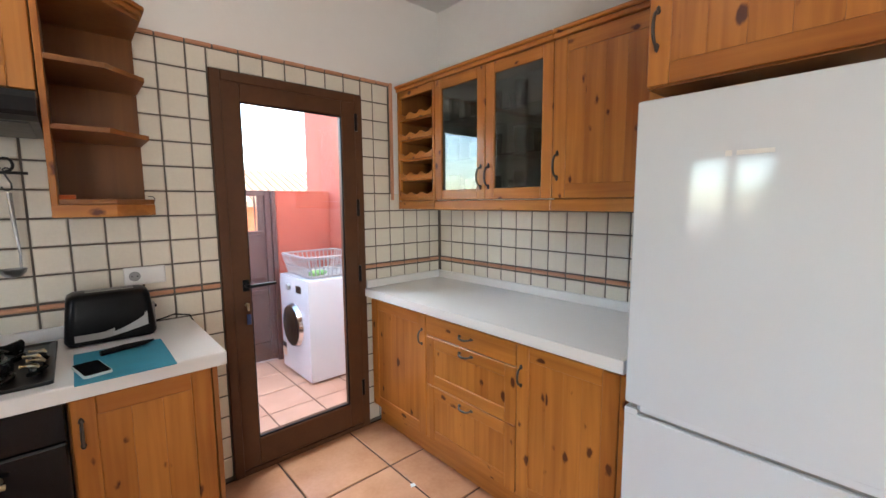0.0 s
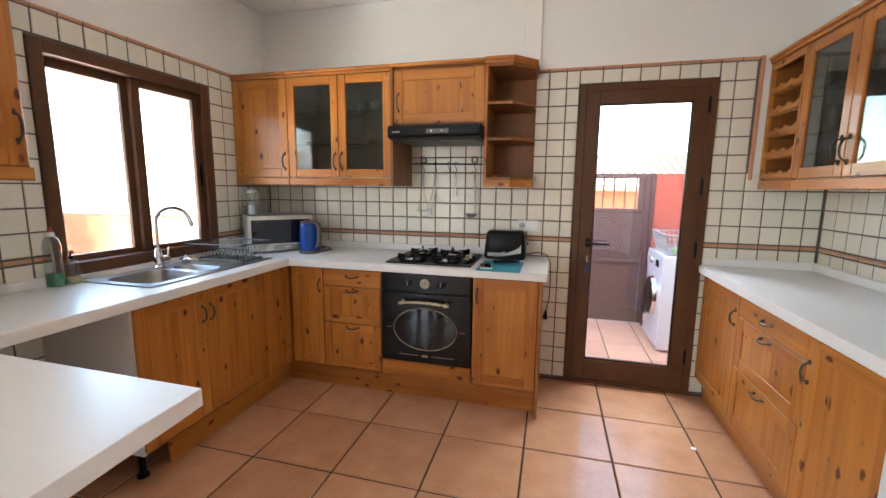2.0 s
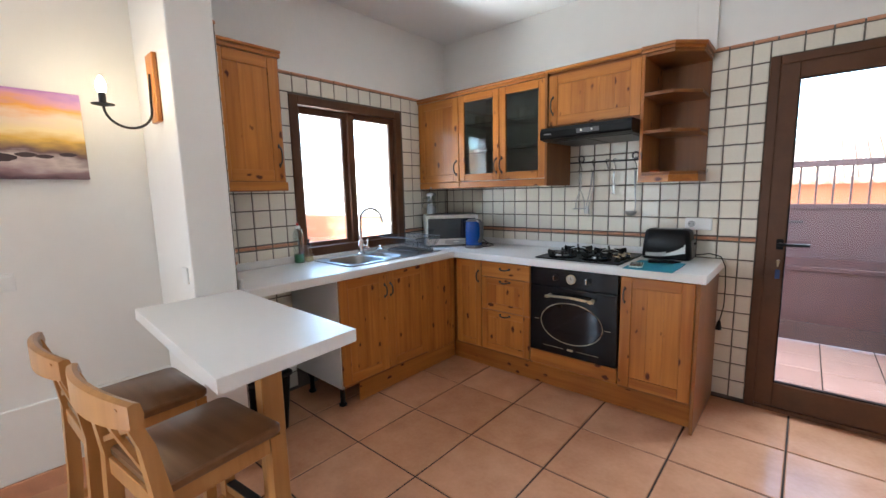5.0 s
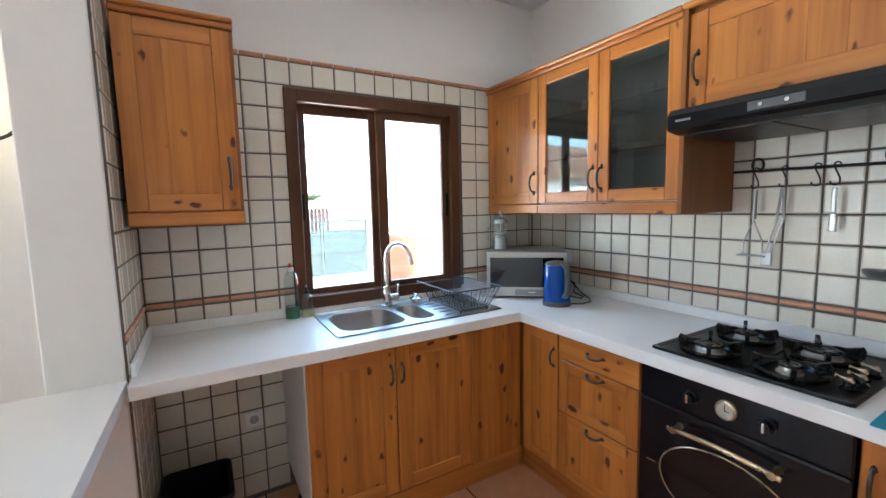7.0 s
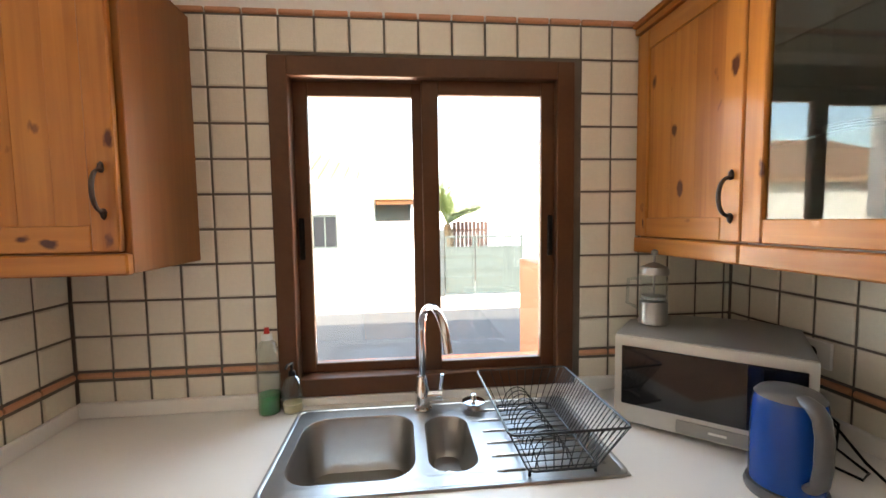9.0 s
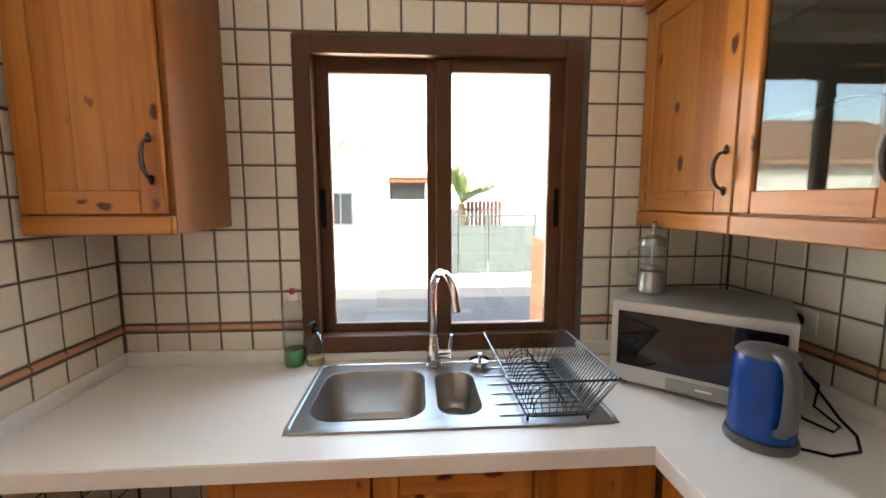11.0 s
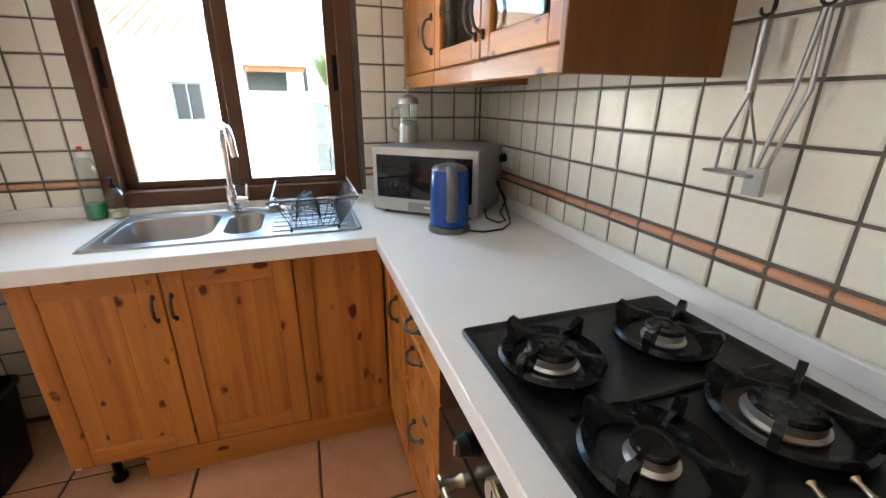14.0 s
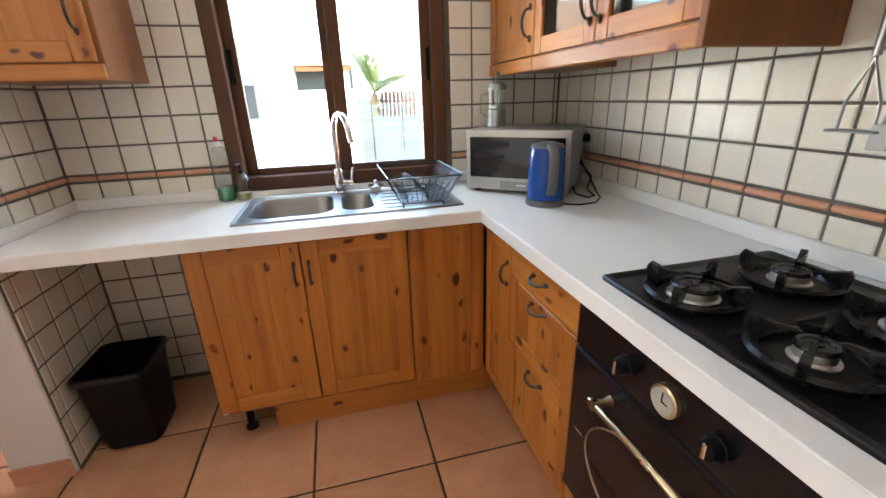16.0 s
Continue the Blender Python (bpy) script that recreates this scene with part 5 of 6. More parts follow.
bm = bmesh.new()
rings = []
for i, (x, y, z) in enumerate(hp):
    a = Vector(hp[max(i - 1, 0)])
    b = Vector(hp[min(i + 1, len(hp) - 1)])
    d = (b - a).normalized()
    nrm = Vector((0, 1, 0)).cross(d)
    rings.append([bm.verts.new(Vector((x, y, z)) + Vector((0, 1, 0)) * 0.019 * math.cos(q) + nrm * 0.011 * math.sin(q)) for q in [2 * math.pi * j / 12 for j in range(12)]])
for a, b in zip(rings, rings[1:]):
    for j in range(12):
        bm.faces.new((a[j], a[(j + 1) % 12], b[(j + 1) % 12], b[j]))
bm.faces.new(rings[0])
bm.faces.new(rings[-1][::-1])
part("handle", bm, GREYK, kt, "thick grey loop handle", smooth=True)
kt.scale = (0.94, 0.94, 1.05)
part("spout", prism(bmesh.new(), [(-0.06, -0.022), (-0.06, 0.022), (-0.086, 0.0)], 0.165, 0.207, 0.003), BLUE, kt, "short blue spout")

# hob
hb = thing("gas_hob", (1.54, 3.69, 0.902), "black enamelled gas hob with four burners and brass knobs", "hob")
HX0, HX1, HY0, HY1 = 1.264, 1.818, 3.428, 3.925
ho = lambda g: rounded(HX0 + g, HX1 - g, HY0 + g, HY1 - g, max(0.004, 0.012 - g))
bm = loft(bmesh.new(), [at_z(ho(0.0), 0.9025), at_z(ho(0.0), 0.909), at_z(ho(0.003), 0.912), at_z(ho(0.014), 0.912), at_z(ho(0.022), 0.907)], cap1=True)
part("plate", bm, HOBM, hb, smooth=True)
part("seam", tube(bmesh.new(), [(1.545, 3.49, 0.9072), (1.545, 3.90, 0.9072)], 0.006, 8), HOBM, hb, "pressed ridge across the plate")
for bx, by, r in ((1.408, 3.546, 0.046), (1.414, 3.793, 0.037), (1.638, 3.549, 0.031), (1.640, 3.789, 0.051)):
    burner = part("burner", lathe(bmesh.new(), [(0, 0.0), (r + 0.003, 0.0), (r + 0.004, 0.004), (r - 0.002, 0.008), (r - 0.003, 0.017), (r - 0.004, 0.0215), (0, 0.0215)], 32, (bx, by, 0.907)), ALU, hb, "pale metal burner ring", smooth=True)
    part("burner_cap", lathe(bmesh.new(), [(0, 0.030), (r * 0.25, 0.030), (r * 0.28, 0.028), (r * 0.62, 0.028), (r * 0.66, 0.030), (r * 0.88, 0.030), (r * 0.97, 0.025), (r * 0.96, 0.022), (0, 0.0215)], 32, (bx, by, 0.907)), IRON, burner, "black burner cap", smooth=True)
    R = 0.095 if r < 0.05 else 0.103
    bm = loft(bmesh.new(), [[(bx + q * math.cos(2 * math.pi * i / 36), by + q * math.sin(2 * math.pi * i / 36), 0.907 + z) for i in range(36)] for q, z in ((R - 0.004, 0.001), (R - 0.001, 0.012), (R - 0.007, 0.018), (R - 0.024, 0.011), (R - 0.028, 0.001))])
    grid = part("pan_support", bm, IRON, hb, "cast iron ring pan support", smooth=True)
    for k in range(4):
        a = 0.44 + k * math.pi / 2
        d, s = Vector((math.cos(a), math.sin(a), 0)), Vector((-math.sin(a), math.cos(a), 0))
        bm = bmesh.new()
        prof = [(0.022, 0.040), (0.030, 0.045), (0.058, 0.042), (R - 0.018, 0.047), (R - 0.004, 0.051), (R + 0.002, 0.040), (R - 0.002, 0.010), (R - 0.026, 0.010), (0.046, 0.034)]
        fr_, bk_ = [], []
        for q, z in prof:
            w = 0.0025 if q < 0.035 else 0.004 if q < 0.06 else 0.0065
            fr_.append(bm.verts.new(Vector((bx, by, 0.907 + z)) + d * q + s * w))
            bk_.append(bm.verts.new(Vector((bx, by, 0.907 + z)) + d * q - s * w))
        bm.faces.new(fr_)
        bm.faces.new(bk_[::-1])
        for i in range(len(prof)):
            j = (i + 1) % len(prof)
            bm.faces.new((fr_[i], fr_[j], bk_[j], bk_[i]))
        part("finger", bm, IRON, grid)
for i in range(4):
    kx, ky = 1.772 + 0.012 * (i % 2), 3.545 + i * 0.055
    part("knob", lathe(bmesh.new(), [(0, 0.0), (0.019, 0.0), (0.019, 0.005), (0.012, 0.010), (0.012, 0.020), (0.009, 0.024), (0, 0.025)], 18, (kx, ky, 0.907)), IRON, hb, "black control knob base", smooth=True)
    part("knob_pointer", tube(bmesh.new(), [(kx + 0.012, ky - 0.004, 0.930), (kx + 0.004, ky - 0.001, 0.936), (kx - 0.012, ky + 0.006, 0.936), (kx - 0.026, ky + 0.012, 0.936), (kx - 0.031, ky + 0.014, 0.936)], [0.004, 0.008, 0.0035, 0.003, 0.006], 10), BRASS, hb, "brass knob pointer", smooth=True)

# extractor hood
hd = thing("extractor_hood", (1.53, 3.75, 1.69), "slim black extractor hood under the cabinet", "extractor hood")
bm = bmesh.new()
yz = [(3.481, 1.685), (3.475, 1.697), (3.475, 1.735), (3.493, 1.757), (3.985, 1.762), (3.985, 1.678), (3.53, 1.676)]
L, R2 = [bm.verts.new((1.270, y, z)) for y, z in yz], [bm.verts.new((1.846, y, z)) for y, z in yz]
bm.faces.new(L)
bm.faces.new(R2[::-1])
for i in range(len(yz)):
    j = (i + 1) % len(yz)
    bm.faces.new((L[i], L[j], R2[j], R2[i]))
part("body", bm, BLACKP, hd)
part("control_panel", B(1.52, 1.66, 3.471, 3.476, 1.704, 1.730, 0.001), GREYK, hd, "grey switch panel")
for x in (1.555, 1.62):
    part("switch", tube(bmesh.new(), [(x, 3.472, 1.717), (x, 3.464, 1.717)], 0.006, 12), CHROME, hd, smooth=True)
part("badge", B(1.30, 1.35, 3.472, 3.4765, 1.712, 1.719), SILVERP, hd)
for x0, x1 in ((1.27, 1.53), (1.54, 1.80)):
    part("grease_filter", B(x0 + 0.025, x1 + 0.025, 3.55, 3.95, 1.672, 1.677, 0.001), BLACKM, hd)

# utensil rail
rl = thing("utensil_rail", (1.53, 3.96, 1.55), "black wrought-iron utensil rail with scroll ends", "utensil rail")
part("bar", tube(bmesh.new(), [(1.268, 3.955, 1.552), (1.79, 3.955, 1.546)], 0.0055, 8), BLACKM, rl)
for x in (1.355, 1.733):
    part("scroll", tube(bmesh.new(), [(x + 0.001, 3.990, 1.55), (x, 3.957, 1.55)] + [(x + 0.020 * math.cos(a), 3.955, 1.575 + 0.024 * math.sin(a)) for a in [-1.6 + i * 0.55 for i in range(11)]], 0.005, 7), BLACKM, rl, smooth=True)


def hook(x, z):
    pts = [(x + 0.010 * math.cos(a), 3.955 - 0.002, z + 0.010 * math.sin(a)) for a in [0.2 + i * 0.5 for i in range(6)]]
    pts += [(x - 0.006, 3.953, z - 0.012), (x + 0.008, 3.953, z - 0.045)] + [(x - 0.004 + 0.013 * math.cos(a), 3.953, z - 0.058 + 0.012 * math.sin(a)) for a in [0.3 - i * 0.6 for i in range(7)]]
    h = thing("hook", (x, 3.955, z), "small black iron S-hook on the rail", "hook", "rail hooks")
    part("wire", tube(bmesh.new(), pts, 0.0028, 6), BLACKM, h, smooth=True)


for x in (1.352, 1.446, 1.596, 1.735, 1.543):
    hook(x, 1.553)
u = thing("potato_masher", (1.352, 3.95, 1.21), "steel potato masher hanging from the rail", "utensil")
part("grip", tube(bmesh.new(), [(1.352, 3.95, 1.475), (1.353, 3.95, 1.36)], [0.009, 0.008], 10), STEEL, u, smooth=True)
part("fork", tube(bmesh.new(), [(1.319, 3.95, 1.215), (1.321, 3.95, 1.27), (1.353, 3.95, 1.355), (1.385, 3.95, 1.27), (1.387, 3.95, 1.215)], 0.0032, 8), STEEL, u, smooth=True)
part("head", B(1.305, 1.401, 3.930, 3.972, 1.209, 1.215, 0.002), STEEL, u)
u = thing("kitchen_tongs", (1.417, 3.95, 1.18), "steel serving tongs hanging from the rail", "utensil")
part("arm", tube(bmesh.new(), [(1.442, 3.948, 1.478), (1.429, 3.948, 1.36), (1.399, 3.948, 1.225)], [0.005, 0.0045, 0.004], 8), STEEL, u, smooth=True)
part("arm", tube(bmesh.new(), [(1.445, 3.955, 1.478), (1.449, 3.955, 1.36), (1.413, 3.955, 1.225)], [0.005, 0.0045, 0.004], 8), STEEL, u, smooth=True)
part("blade", prism(bmesh.new(), [(1.385, 3.945), (1.419, 3.945), (1.419, 3.958), (1.385, 3.958)], 1.176, 1.228, 0.003), STEEL, u)
u = thing("vegetable_peeler", (1.596, 3.95, 1.315), "steel tin opener hanging from the rail", "utensil")
part("grip", B(1.587, 1.601, 3.945, 3.955, 1.385, 1.475, 0.004, 2), STEEL, u)
part("head", B(1.584, 1.606, 3.944, 3.956, 1.318, 1.384, 0.005, 2), STEEL, u)
u = thing("soup_ladle", (1.738, 3.95, 1.17), "steel soup ladle hanging from the rail", "utensil")
part("stem", tube(bmesh.new(), [(1.735, 3.952, 1.475), (1.737, 3.952, 1.38), (1.745, 3.952, 1.25), (1.743, 3.945, 1.20)], [0.008, 0.007, 0.004, 0.004], 8), STEEL, u, smooth=True)
part("bowl", lathe(bmesh.new(), [(0, 0.0), (0.022, 0.006), (0.036, 0.022), (0.039, 0.034), (0.037, 0.034), (0.033, 0.022), (0.02, 0.009), (0, 0.004)], 20, (1.722, 3.93, 1.165)), STEEL, u, smooth=True)

# toaster, mat and phone
tt = thing("toaster", (1.985, 3.87, 0.902), "black toaster with a silver swoosh band", "toaster")
TO = (1.838, 2.122, 3.778, 3.948)
bm = loft(bmesh.new(), [at_z(rounded(TO[0] + a, TO[1] - a, TO[2] + b, TO[3] - b, r), 0.902 + z) for z, a, b, r in ((0.004, 0.008, 0.006, 0.03), (0.02, 0.0, 0.0, 0.035), (0.10, 0.007, 0.002, 0.035), (0.168, 0.014, 0.006, 0.035), (0.184, 0.020, 0.014, 0.032), (0.192, 0.034, 0.030, 0.025))], True, True)
part("body", bm, BLACKP, tt, "glossy black body", smooth=True)
bm = bmesh.new()
n = 20
for i in range(n):
    def sw(s):
        x = TO[0] + 0.03 + (TO[1] - TO[0] - 0.06) * s
        return x, 0.922 + 0.002 + 0.05 * max(0, s - 0.35) ** 1.3, 0.922 + 0.026 + 0.10 * max(0, s - 0.35) ** 1.3
    x0, a0, b0 = sw(i / n)
    x1, a1, b1 = sw((i + 1) / n)
    y = TO[2] - 0.0015
    q = [bm.verts.new((x0, y + 0.0, a0)), bm.verts.new((x1, y, a1)), bm.verts.new((x1, y + 0.004 * (b1 > 0.96), b1)), bm.verts.new((x0, y + 0.004 * (b0 > 0.96), b0))]
    bm.faces.new(q)
bmesh.ops.remove_doubles(bm, verts=bm.verts, dist=0.0001)
r = bmesh.ops.extrude_face_region(bm, geom=list(bm.faces))
bmesh.ops.translate(bm, verts=[v for v in r["geom"] if isinstance(v, bmesh.types.BMVert)], vec=(0, 0.006, 0))
part("band", bm, SILVERP, tt, "curved silver band")
part("end_band", B(2.112, 2.1235, 3.825, 3.915, 0.92, 1.03, 0.004), SILVERP, tt, "silver end plate")
for y in (3.845, 3.885):
    part("slot", B(1.91, 2.06, y, y + 0.022, 1.0925, 1.0952), STEEL, tt, "steel-edged bread slot")
part("lever", B(2.119, 2.134, 3.855, 3.885, 1.0, 1.012, 0.003), BLACKP, tt)
mt = tagged(part("table_mat", prism(bmesh.new(), rounded(1.862, 2.118, 3.352, 3.690, 0.004, 2), 0.9025, 0.9065, 0.001), TEAL), "teal mat lying under the toaster's edge on the worktop", "mat")
ph = thing("smartphone", (1.905, 3.465, 0.907), "smartphone with a black screen lying on the mat", "phone", rz=12.0)
part("case", prism(bmesh.new(), rounded(-0.036, 0.036, -0.073, 0.073, 0.010, 4), 0.0, 0.0085, 0.002), mat("pale_green_case", (0.62, 0.72, 0.68), 0.4), ph, "pale green case")
part("screen", prism(bmesh.new(), rounded(-0.033, 0.033, -0.070, 0.070, 0.008, 4), 0.0086, 0.0094), BLACKG, ph, "black screen")
rm_ = thing("gas_lighter", (2.0, 3.62, 0.907), "black gas lighter lying on the mat", "lighter", rz=15.0)
part("body", tube(bmesh.new(), [(-0.07, 0, 0.010), (0.0, 0, 0.012), (0.06, 0.004, 0.010), (0.10, 0.02, 0.008)], [0.010, 0.011, 0.009, 0.004], 10), BLACKP, rm_, smooth=True)


# sockets, switches, cables
def socket(f_at, axis, u, z, w, h, two, label):
    ob = thing("wall_socket", (u, f_at, z) if axis == "y" else (f_at, u, z), label, "socket", "wall sockets")
    def bx(u0, u1, d0, d1, z0, z1, bev):
        return B(u0, u1, f_at - d1, f_at - d0, z0, z1, bev) if axis == "y" else B(f_at + d0, f_at + d1, u0, u1, z0, z1, bev)
    part("plate", bx(u - w / 2, u + w / 2, 0.0005, 0.010, z - h / 2, z + h / 2, 0.003), WHITEP, ob)
    cu = u - (w / 4 if two else 0)
    pts = [(cu, f_at - d, z) if axis == "y" else (f_at + d, cu, z) for d in (0.009, 0.0115)]
    face = part("socket_face", tube(bmesh.new(), pts, 0.021, 20), SILVERP, ob, "round socket recess")
    for s in (-1, 1):
        pts = [(cu + s * 0.0095, f_at - d, z) if axis == "y" else (f_at + d, cu + s * 0.0095, z) for d in (0.0112, 0.0125)]
        part("pin_hole", tube(bmesh.new(), pts, 0.003, 8), BLACKP, face)
    if two:
        part("blank_plate", bx(u + 0.004, u + w / 2 - 0.004, 0.010, 0.0125, z - h / 2 + 0.004, z + h / 2 - 0.004, 0.001), WHITEP, ob)


socket(4.0, "y", 2.117, 1.119, 0.150, 0.078, True, "white double wall plate with one socket")
socket(4.0, "y", 0.295, 1.112, 0.150, 0.078, False, "white wall socket beside the microwave")
socket(0.0, "x", 2.18, 0.415, 0.08, 0.08, False, "white wall socket under the worktop")
for x, z in ((0.252, 1.114), (0.312, 1.112)):
    pg = thing("power_plug", (x, 3.975, z), "black round power plug in the wall socket", "plug")
    part("plug_body", tube(bmesh.new(), [(x, 3.99, z), (x, 3.965, z), (x, 3.955, z - 0.006)], [0.019, 0.018, 0.009], 14), BLACKP, pg, smooth=True)
cb = thing("kettle_cable", (0.6, 3.85, 0.905), "black cable coiled behind the kettle", "cable")
part("cord", tube(bmesh.new(), [(0.312, 3.955, 1.102), (0.335, 3.945, 1.02), (0.45, 3.93, 0.95), (0.53, 3.91, 0.912), (0.60, 3.88, 0.907), (0.66, 3.82, 0.907), (0.67, 3.74, 0.907), (0.635, 3.69, 0.907)], 0.0035, 8), BLACKP, cb, smooth=True)
cb = thing("microwave_cable", (0.5, 3.88, 0.905), "black cable looping down beside the microwave", "cable")
part("cord", tube(bmesh.new(), [(0.252, 3.955, 1.104), (0.29, 3.945, 1.03), (0.44, 3.94, 0.96), (0.47, 3.90, 0.915), (0.56, 3.88, 0.907), (0.58, 3.84, 0.907), (0.52, 3.82, 0.91), (0.47, 3.83, 0.93)], 0.0035, 8), BLACKP, cb, smooth=True)
cb = thing("toaster_cable", (2.2, 3.9, 0.905), "black toaster cable hanging over the worktop end with its plug", "cable")
part("cord", tube(bmesh.new(), [(2.113, 3.90, 0.93), (2.15, 3.90, 0.935), (2.20, 3.91, 0.945), (2.26, 3.915, 0.93), (2.285, 3.92, 0.87), (2.29, 3.93, 0.75), (2.288, 3.935, 0.62), (2.27, 3.94, 0.52)], 0.0033, 8), BLACKP, cb, smooth=True)
part("plug_body", tube(bmesh.new(), [(2.27, 3.94, 0.525), (2.268, 3.94, 0.505), (2.267, 3.94, 0.47), (2.267, 3.94, 0.465)], [0.006, 0.012, 0.017, 0.017], 12), BLACKP, cb, "black plug", smooth=True)

# waste bin under the worktop
wb = thing("waste_bin", (0.30, 1.96, 0), "black plastic waste bin under the worktop", "waste bin")
bo = lambda g, z: at_z(rounded(0.212 - g, 0.440 + g, 1.838 - g, 2.033 + g, 0.035), z)
part("body", loft(bmesh.new(), [bo(-0.02, 0.002), bo(0.0, 0.012), bo(0.022, 0.335), bo(0.027, 0.337), bo(0.027, 0.360), bo(0.020, 0.361), bo(0.016, 0.335), bo(-0.01, 0.016)], True, True), BLACKP, wb, smooth=True)
part("rim", loft(bmesh.new(), [bo(0.0275, 0.338), bo(0.031, 0.340), bo(0.031, 0.357), bo(0.0275, 0.3595)]), BLACKM, wb, "rolled rim", smooth=True)


# bar stools
def stool(at, rz):
    st = thing("bar_stool", at, "low-backed honey-brown wooden bar stool with a dark seat", "stool", "stools at the breakfast bar", rz=rz)
    ZT = 0.612
    bm = loft(bmesh.new(), [at_z(rounded(-0.185 + g, 0.185 - g, -0.17 + g, 0.195 - g, 0.03), z) for g, z in ((0.004, ZT - 0.03), (0.0, ZT - 0.024), (0.0, ZT - 0.006), (0.006, ZT))], True, True)
    part("seat", bm, SEATW, st, "dark worn wooden seat", smooth=True)
    for sx in (-1, 1):
        part("front_leg", loft(bmesh.new(), [at_z([(sx * 0.165 + a, 0.165 + b) for a, b in ((-0.019, -0.019), (0.019, -0.019), (0.019, 0.019), (-0.019, 0.019))], z) for z in (0.0, 0.55, ZT - 0.031)], True, True), STOOL, st)
        pts = [(0.0, -0.205), (0.30, -0.178), (ZT - 0.02, -0.165), (0.74, -0.185), (0.865, -0.225)]
        part("back_leg", loft(bmesh.new(), [[(sx * 0.175 + a * w, y + b * w, z) for a, b in ((-0.019, -0.019), (0.019, -0.019), (0.019, 0.019), (-0.019, 0.019))] for (z, y), w in zip(pts, (1.0, 1.1, 1.1, 0.9, 0.75))], True, True), STOOL, st)
        part("side_rail", B(min(sx * 0.165 - 0.011, sx * 0.165 + 0.011), sx * 0.165 + 0.011, -0.15, 0.15, ZT - 0.085, ZT - 0.031, 0.002), STOOL, st)
        part("side_stretcher", B(sx * 0.165 - 0.010, sx * 0.165 + 0.010, -0.165, 0.147, 0.20, 0.235, 0.003), STOOL, st)
        part("cross_brace", tube(bmesh.new(), [(-sx * 0.16, -0.176, ZT + 0.03), (0.0, -0.186 + sx * 0.006, ZT + 0.105), (sx * 0.16, -0.200, ZT + 0.18)], 0.011, 4), STOOL, st)
    part("front_rail", B(-0.145, 0.145, 0.154, 0.176, ZT - 0.085, ZT - 0.031, 0.002), STOOL, st)
    part("back_rail", B(-0.155, 0.155, -0.178, -0.158, ZT - 0.085, ZT - 0.031, 0.002), STOOL, st)
    part("footrest", B(-0.145, 0.145, 0.150, 0.178, 0.25, 0.285, 0.003), STOOL, st)
    part("footrest_guard", B(-0.14, 0.14, 0.147, 0.181, 0.284, 0.289, 0.001), BLACKM, st, "dark metal foot guard")
    n = 14
    bm = bmesh.new()
    rg = []
    for i in range(n + 1):
        s = -1 + 2 * i / n
        x, y = 0.225 * s, -0.235 + 0.035 * s * s - 0.012
        h = 0.040 * (1 - 0.25 * s * s)
        zc = 0.845
        rg.append([bm.verts.new((x, y + dy, zc + dz)) for dy, dz in ((-0.014, -h), (0.012, -h), (0.018, 0.0), (0.012, h), (0.0, h + 0.005), (-0.014, h))])
    for a, b in zip(rg, rg[1:]):
        for j in range(6):
            bm.faces.new((a[j], a[(j + 1) % 6], b[(j + 1) % 6], b[j]))
    bm.faces.new(rg[0])
    bm.faces.new(rg[-1][::-1])
    part("top_rail", bm, STOOL, st, "curved honey-brown back rail", smooth=True)
    return st


stool((1.215, 1.325, 0.0), 7.0)
stool((0.725, 1.275, 0.0), 3.0)

# picture, wall light, switch
pic = thing("seascape_picture", (0.0, 1.0, 1.46), "canvas print of a golden sunset over breaking waves", "picture")
m = bpy.data.materials.new("sunset_print")
m.use_nodes = True
nt = m.node_tree
n_, l_ = nt.nodes, nt.links
co = n_.new("ShaderNodeTexCoord")
mp = n_.new("ShaderNodeMapping")
l_.new(co.outputs["Object"], mp.inputs["Vector"])
sep = n_.new("ShaderNodeSeparateXYZ")
nz = n_.new("ShaderNodeTexNoise")
mp.inputs["Scale"].default_value = (1, 3.0, 9.0)
nz.inputs["Scale"].default_value, nz.inputs["Detail"].default_value = 1.6, 5
l_.new(mp.outputs[0], nz.inputs["Vector"])
l_.new(co.outputs["Object"], sep.inputs[0])
ad = n_.new("ShaderNodeMath")
ad.operation = "MULTIPLY_ADD"
ad.inputs[1].default_value = 0.16
l_.new(nz.outputs["Fac"], ad.inputs[0])
l_.new(sep.outputs["Z"], ad.inputs[2])
mr = n_.new("ShaderNodeMapRange")
mr.inputs["From Min"].default_value, mr.inputs["From Max"].default_value = 0.08, 0.47
l_.new(ad.outputs[0], mr.inputs["Value"])
rp = n_.new("ShaderNodeValToRGB")
els = rp.color_ramp.elements
els[0].position, els[0].color = 0.0, (0.10, 0.05, 0.06, 1)
els[1].position, els[1].color = 1.0, (0.42, 0.20, 0.48, 1)
for ps, cl in ((0.10, (0.30, 0.19, 0.20, 1)), (0.20, (0.62, 0.52, 0.48, 1)), (0.28, (0.16, 0.09, 0.09, 1)), (0.36, (0.45, 0.27, 0.08, 1)), (0.42, (0.75, 0.45, 0.08, 1)), (0.55, (0.90, 0.72, 0.38, 1)), (0.68, (0.85, 0.66, 0.50, 1)), (0.80, (0.80, 0.36, 0.06, 1)), (0.90, (0.62, 0.30, 0.42, 1))):
    e = els.new(ps)
    e.color = cl
l_.new(mr.outputs["Result"], rp.inputs["Fac"])
l_.new(rp.outputs["Color"], n_["Principled BSDF"].inputs["Base Color"])
n_["Principled BSDF"].inputs["Roughness"].default_value = 0.5
part("canvas", B(-0.0115, 0.022, 0.755, 1.338, 1.459, 1.849, 0.002), m, pic)
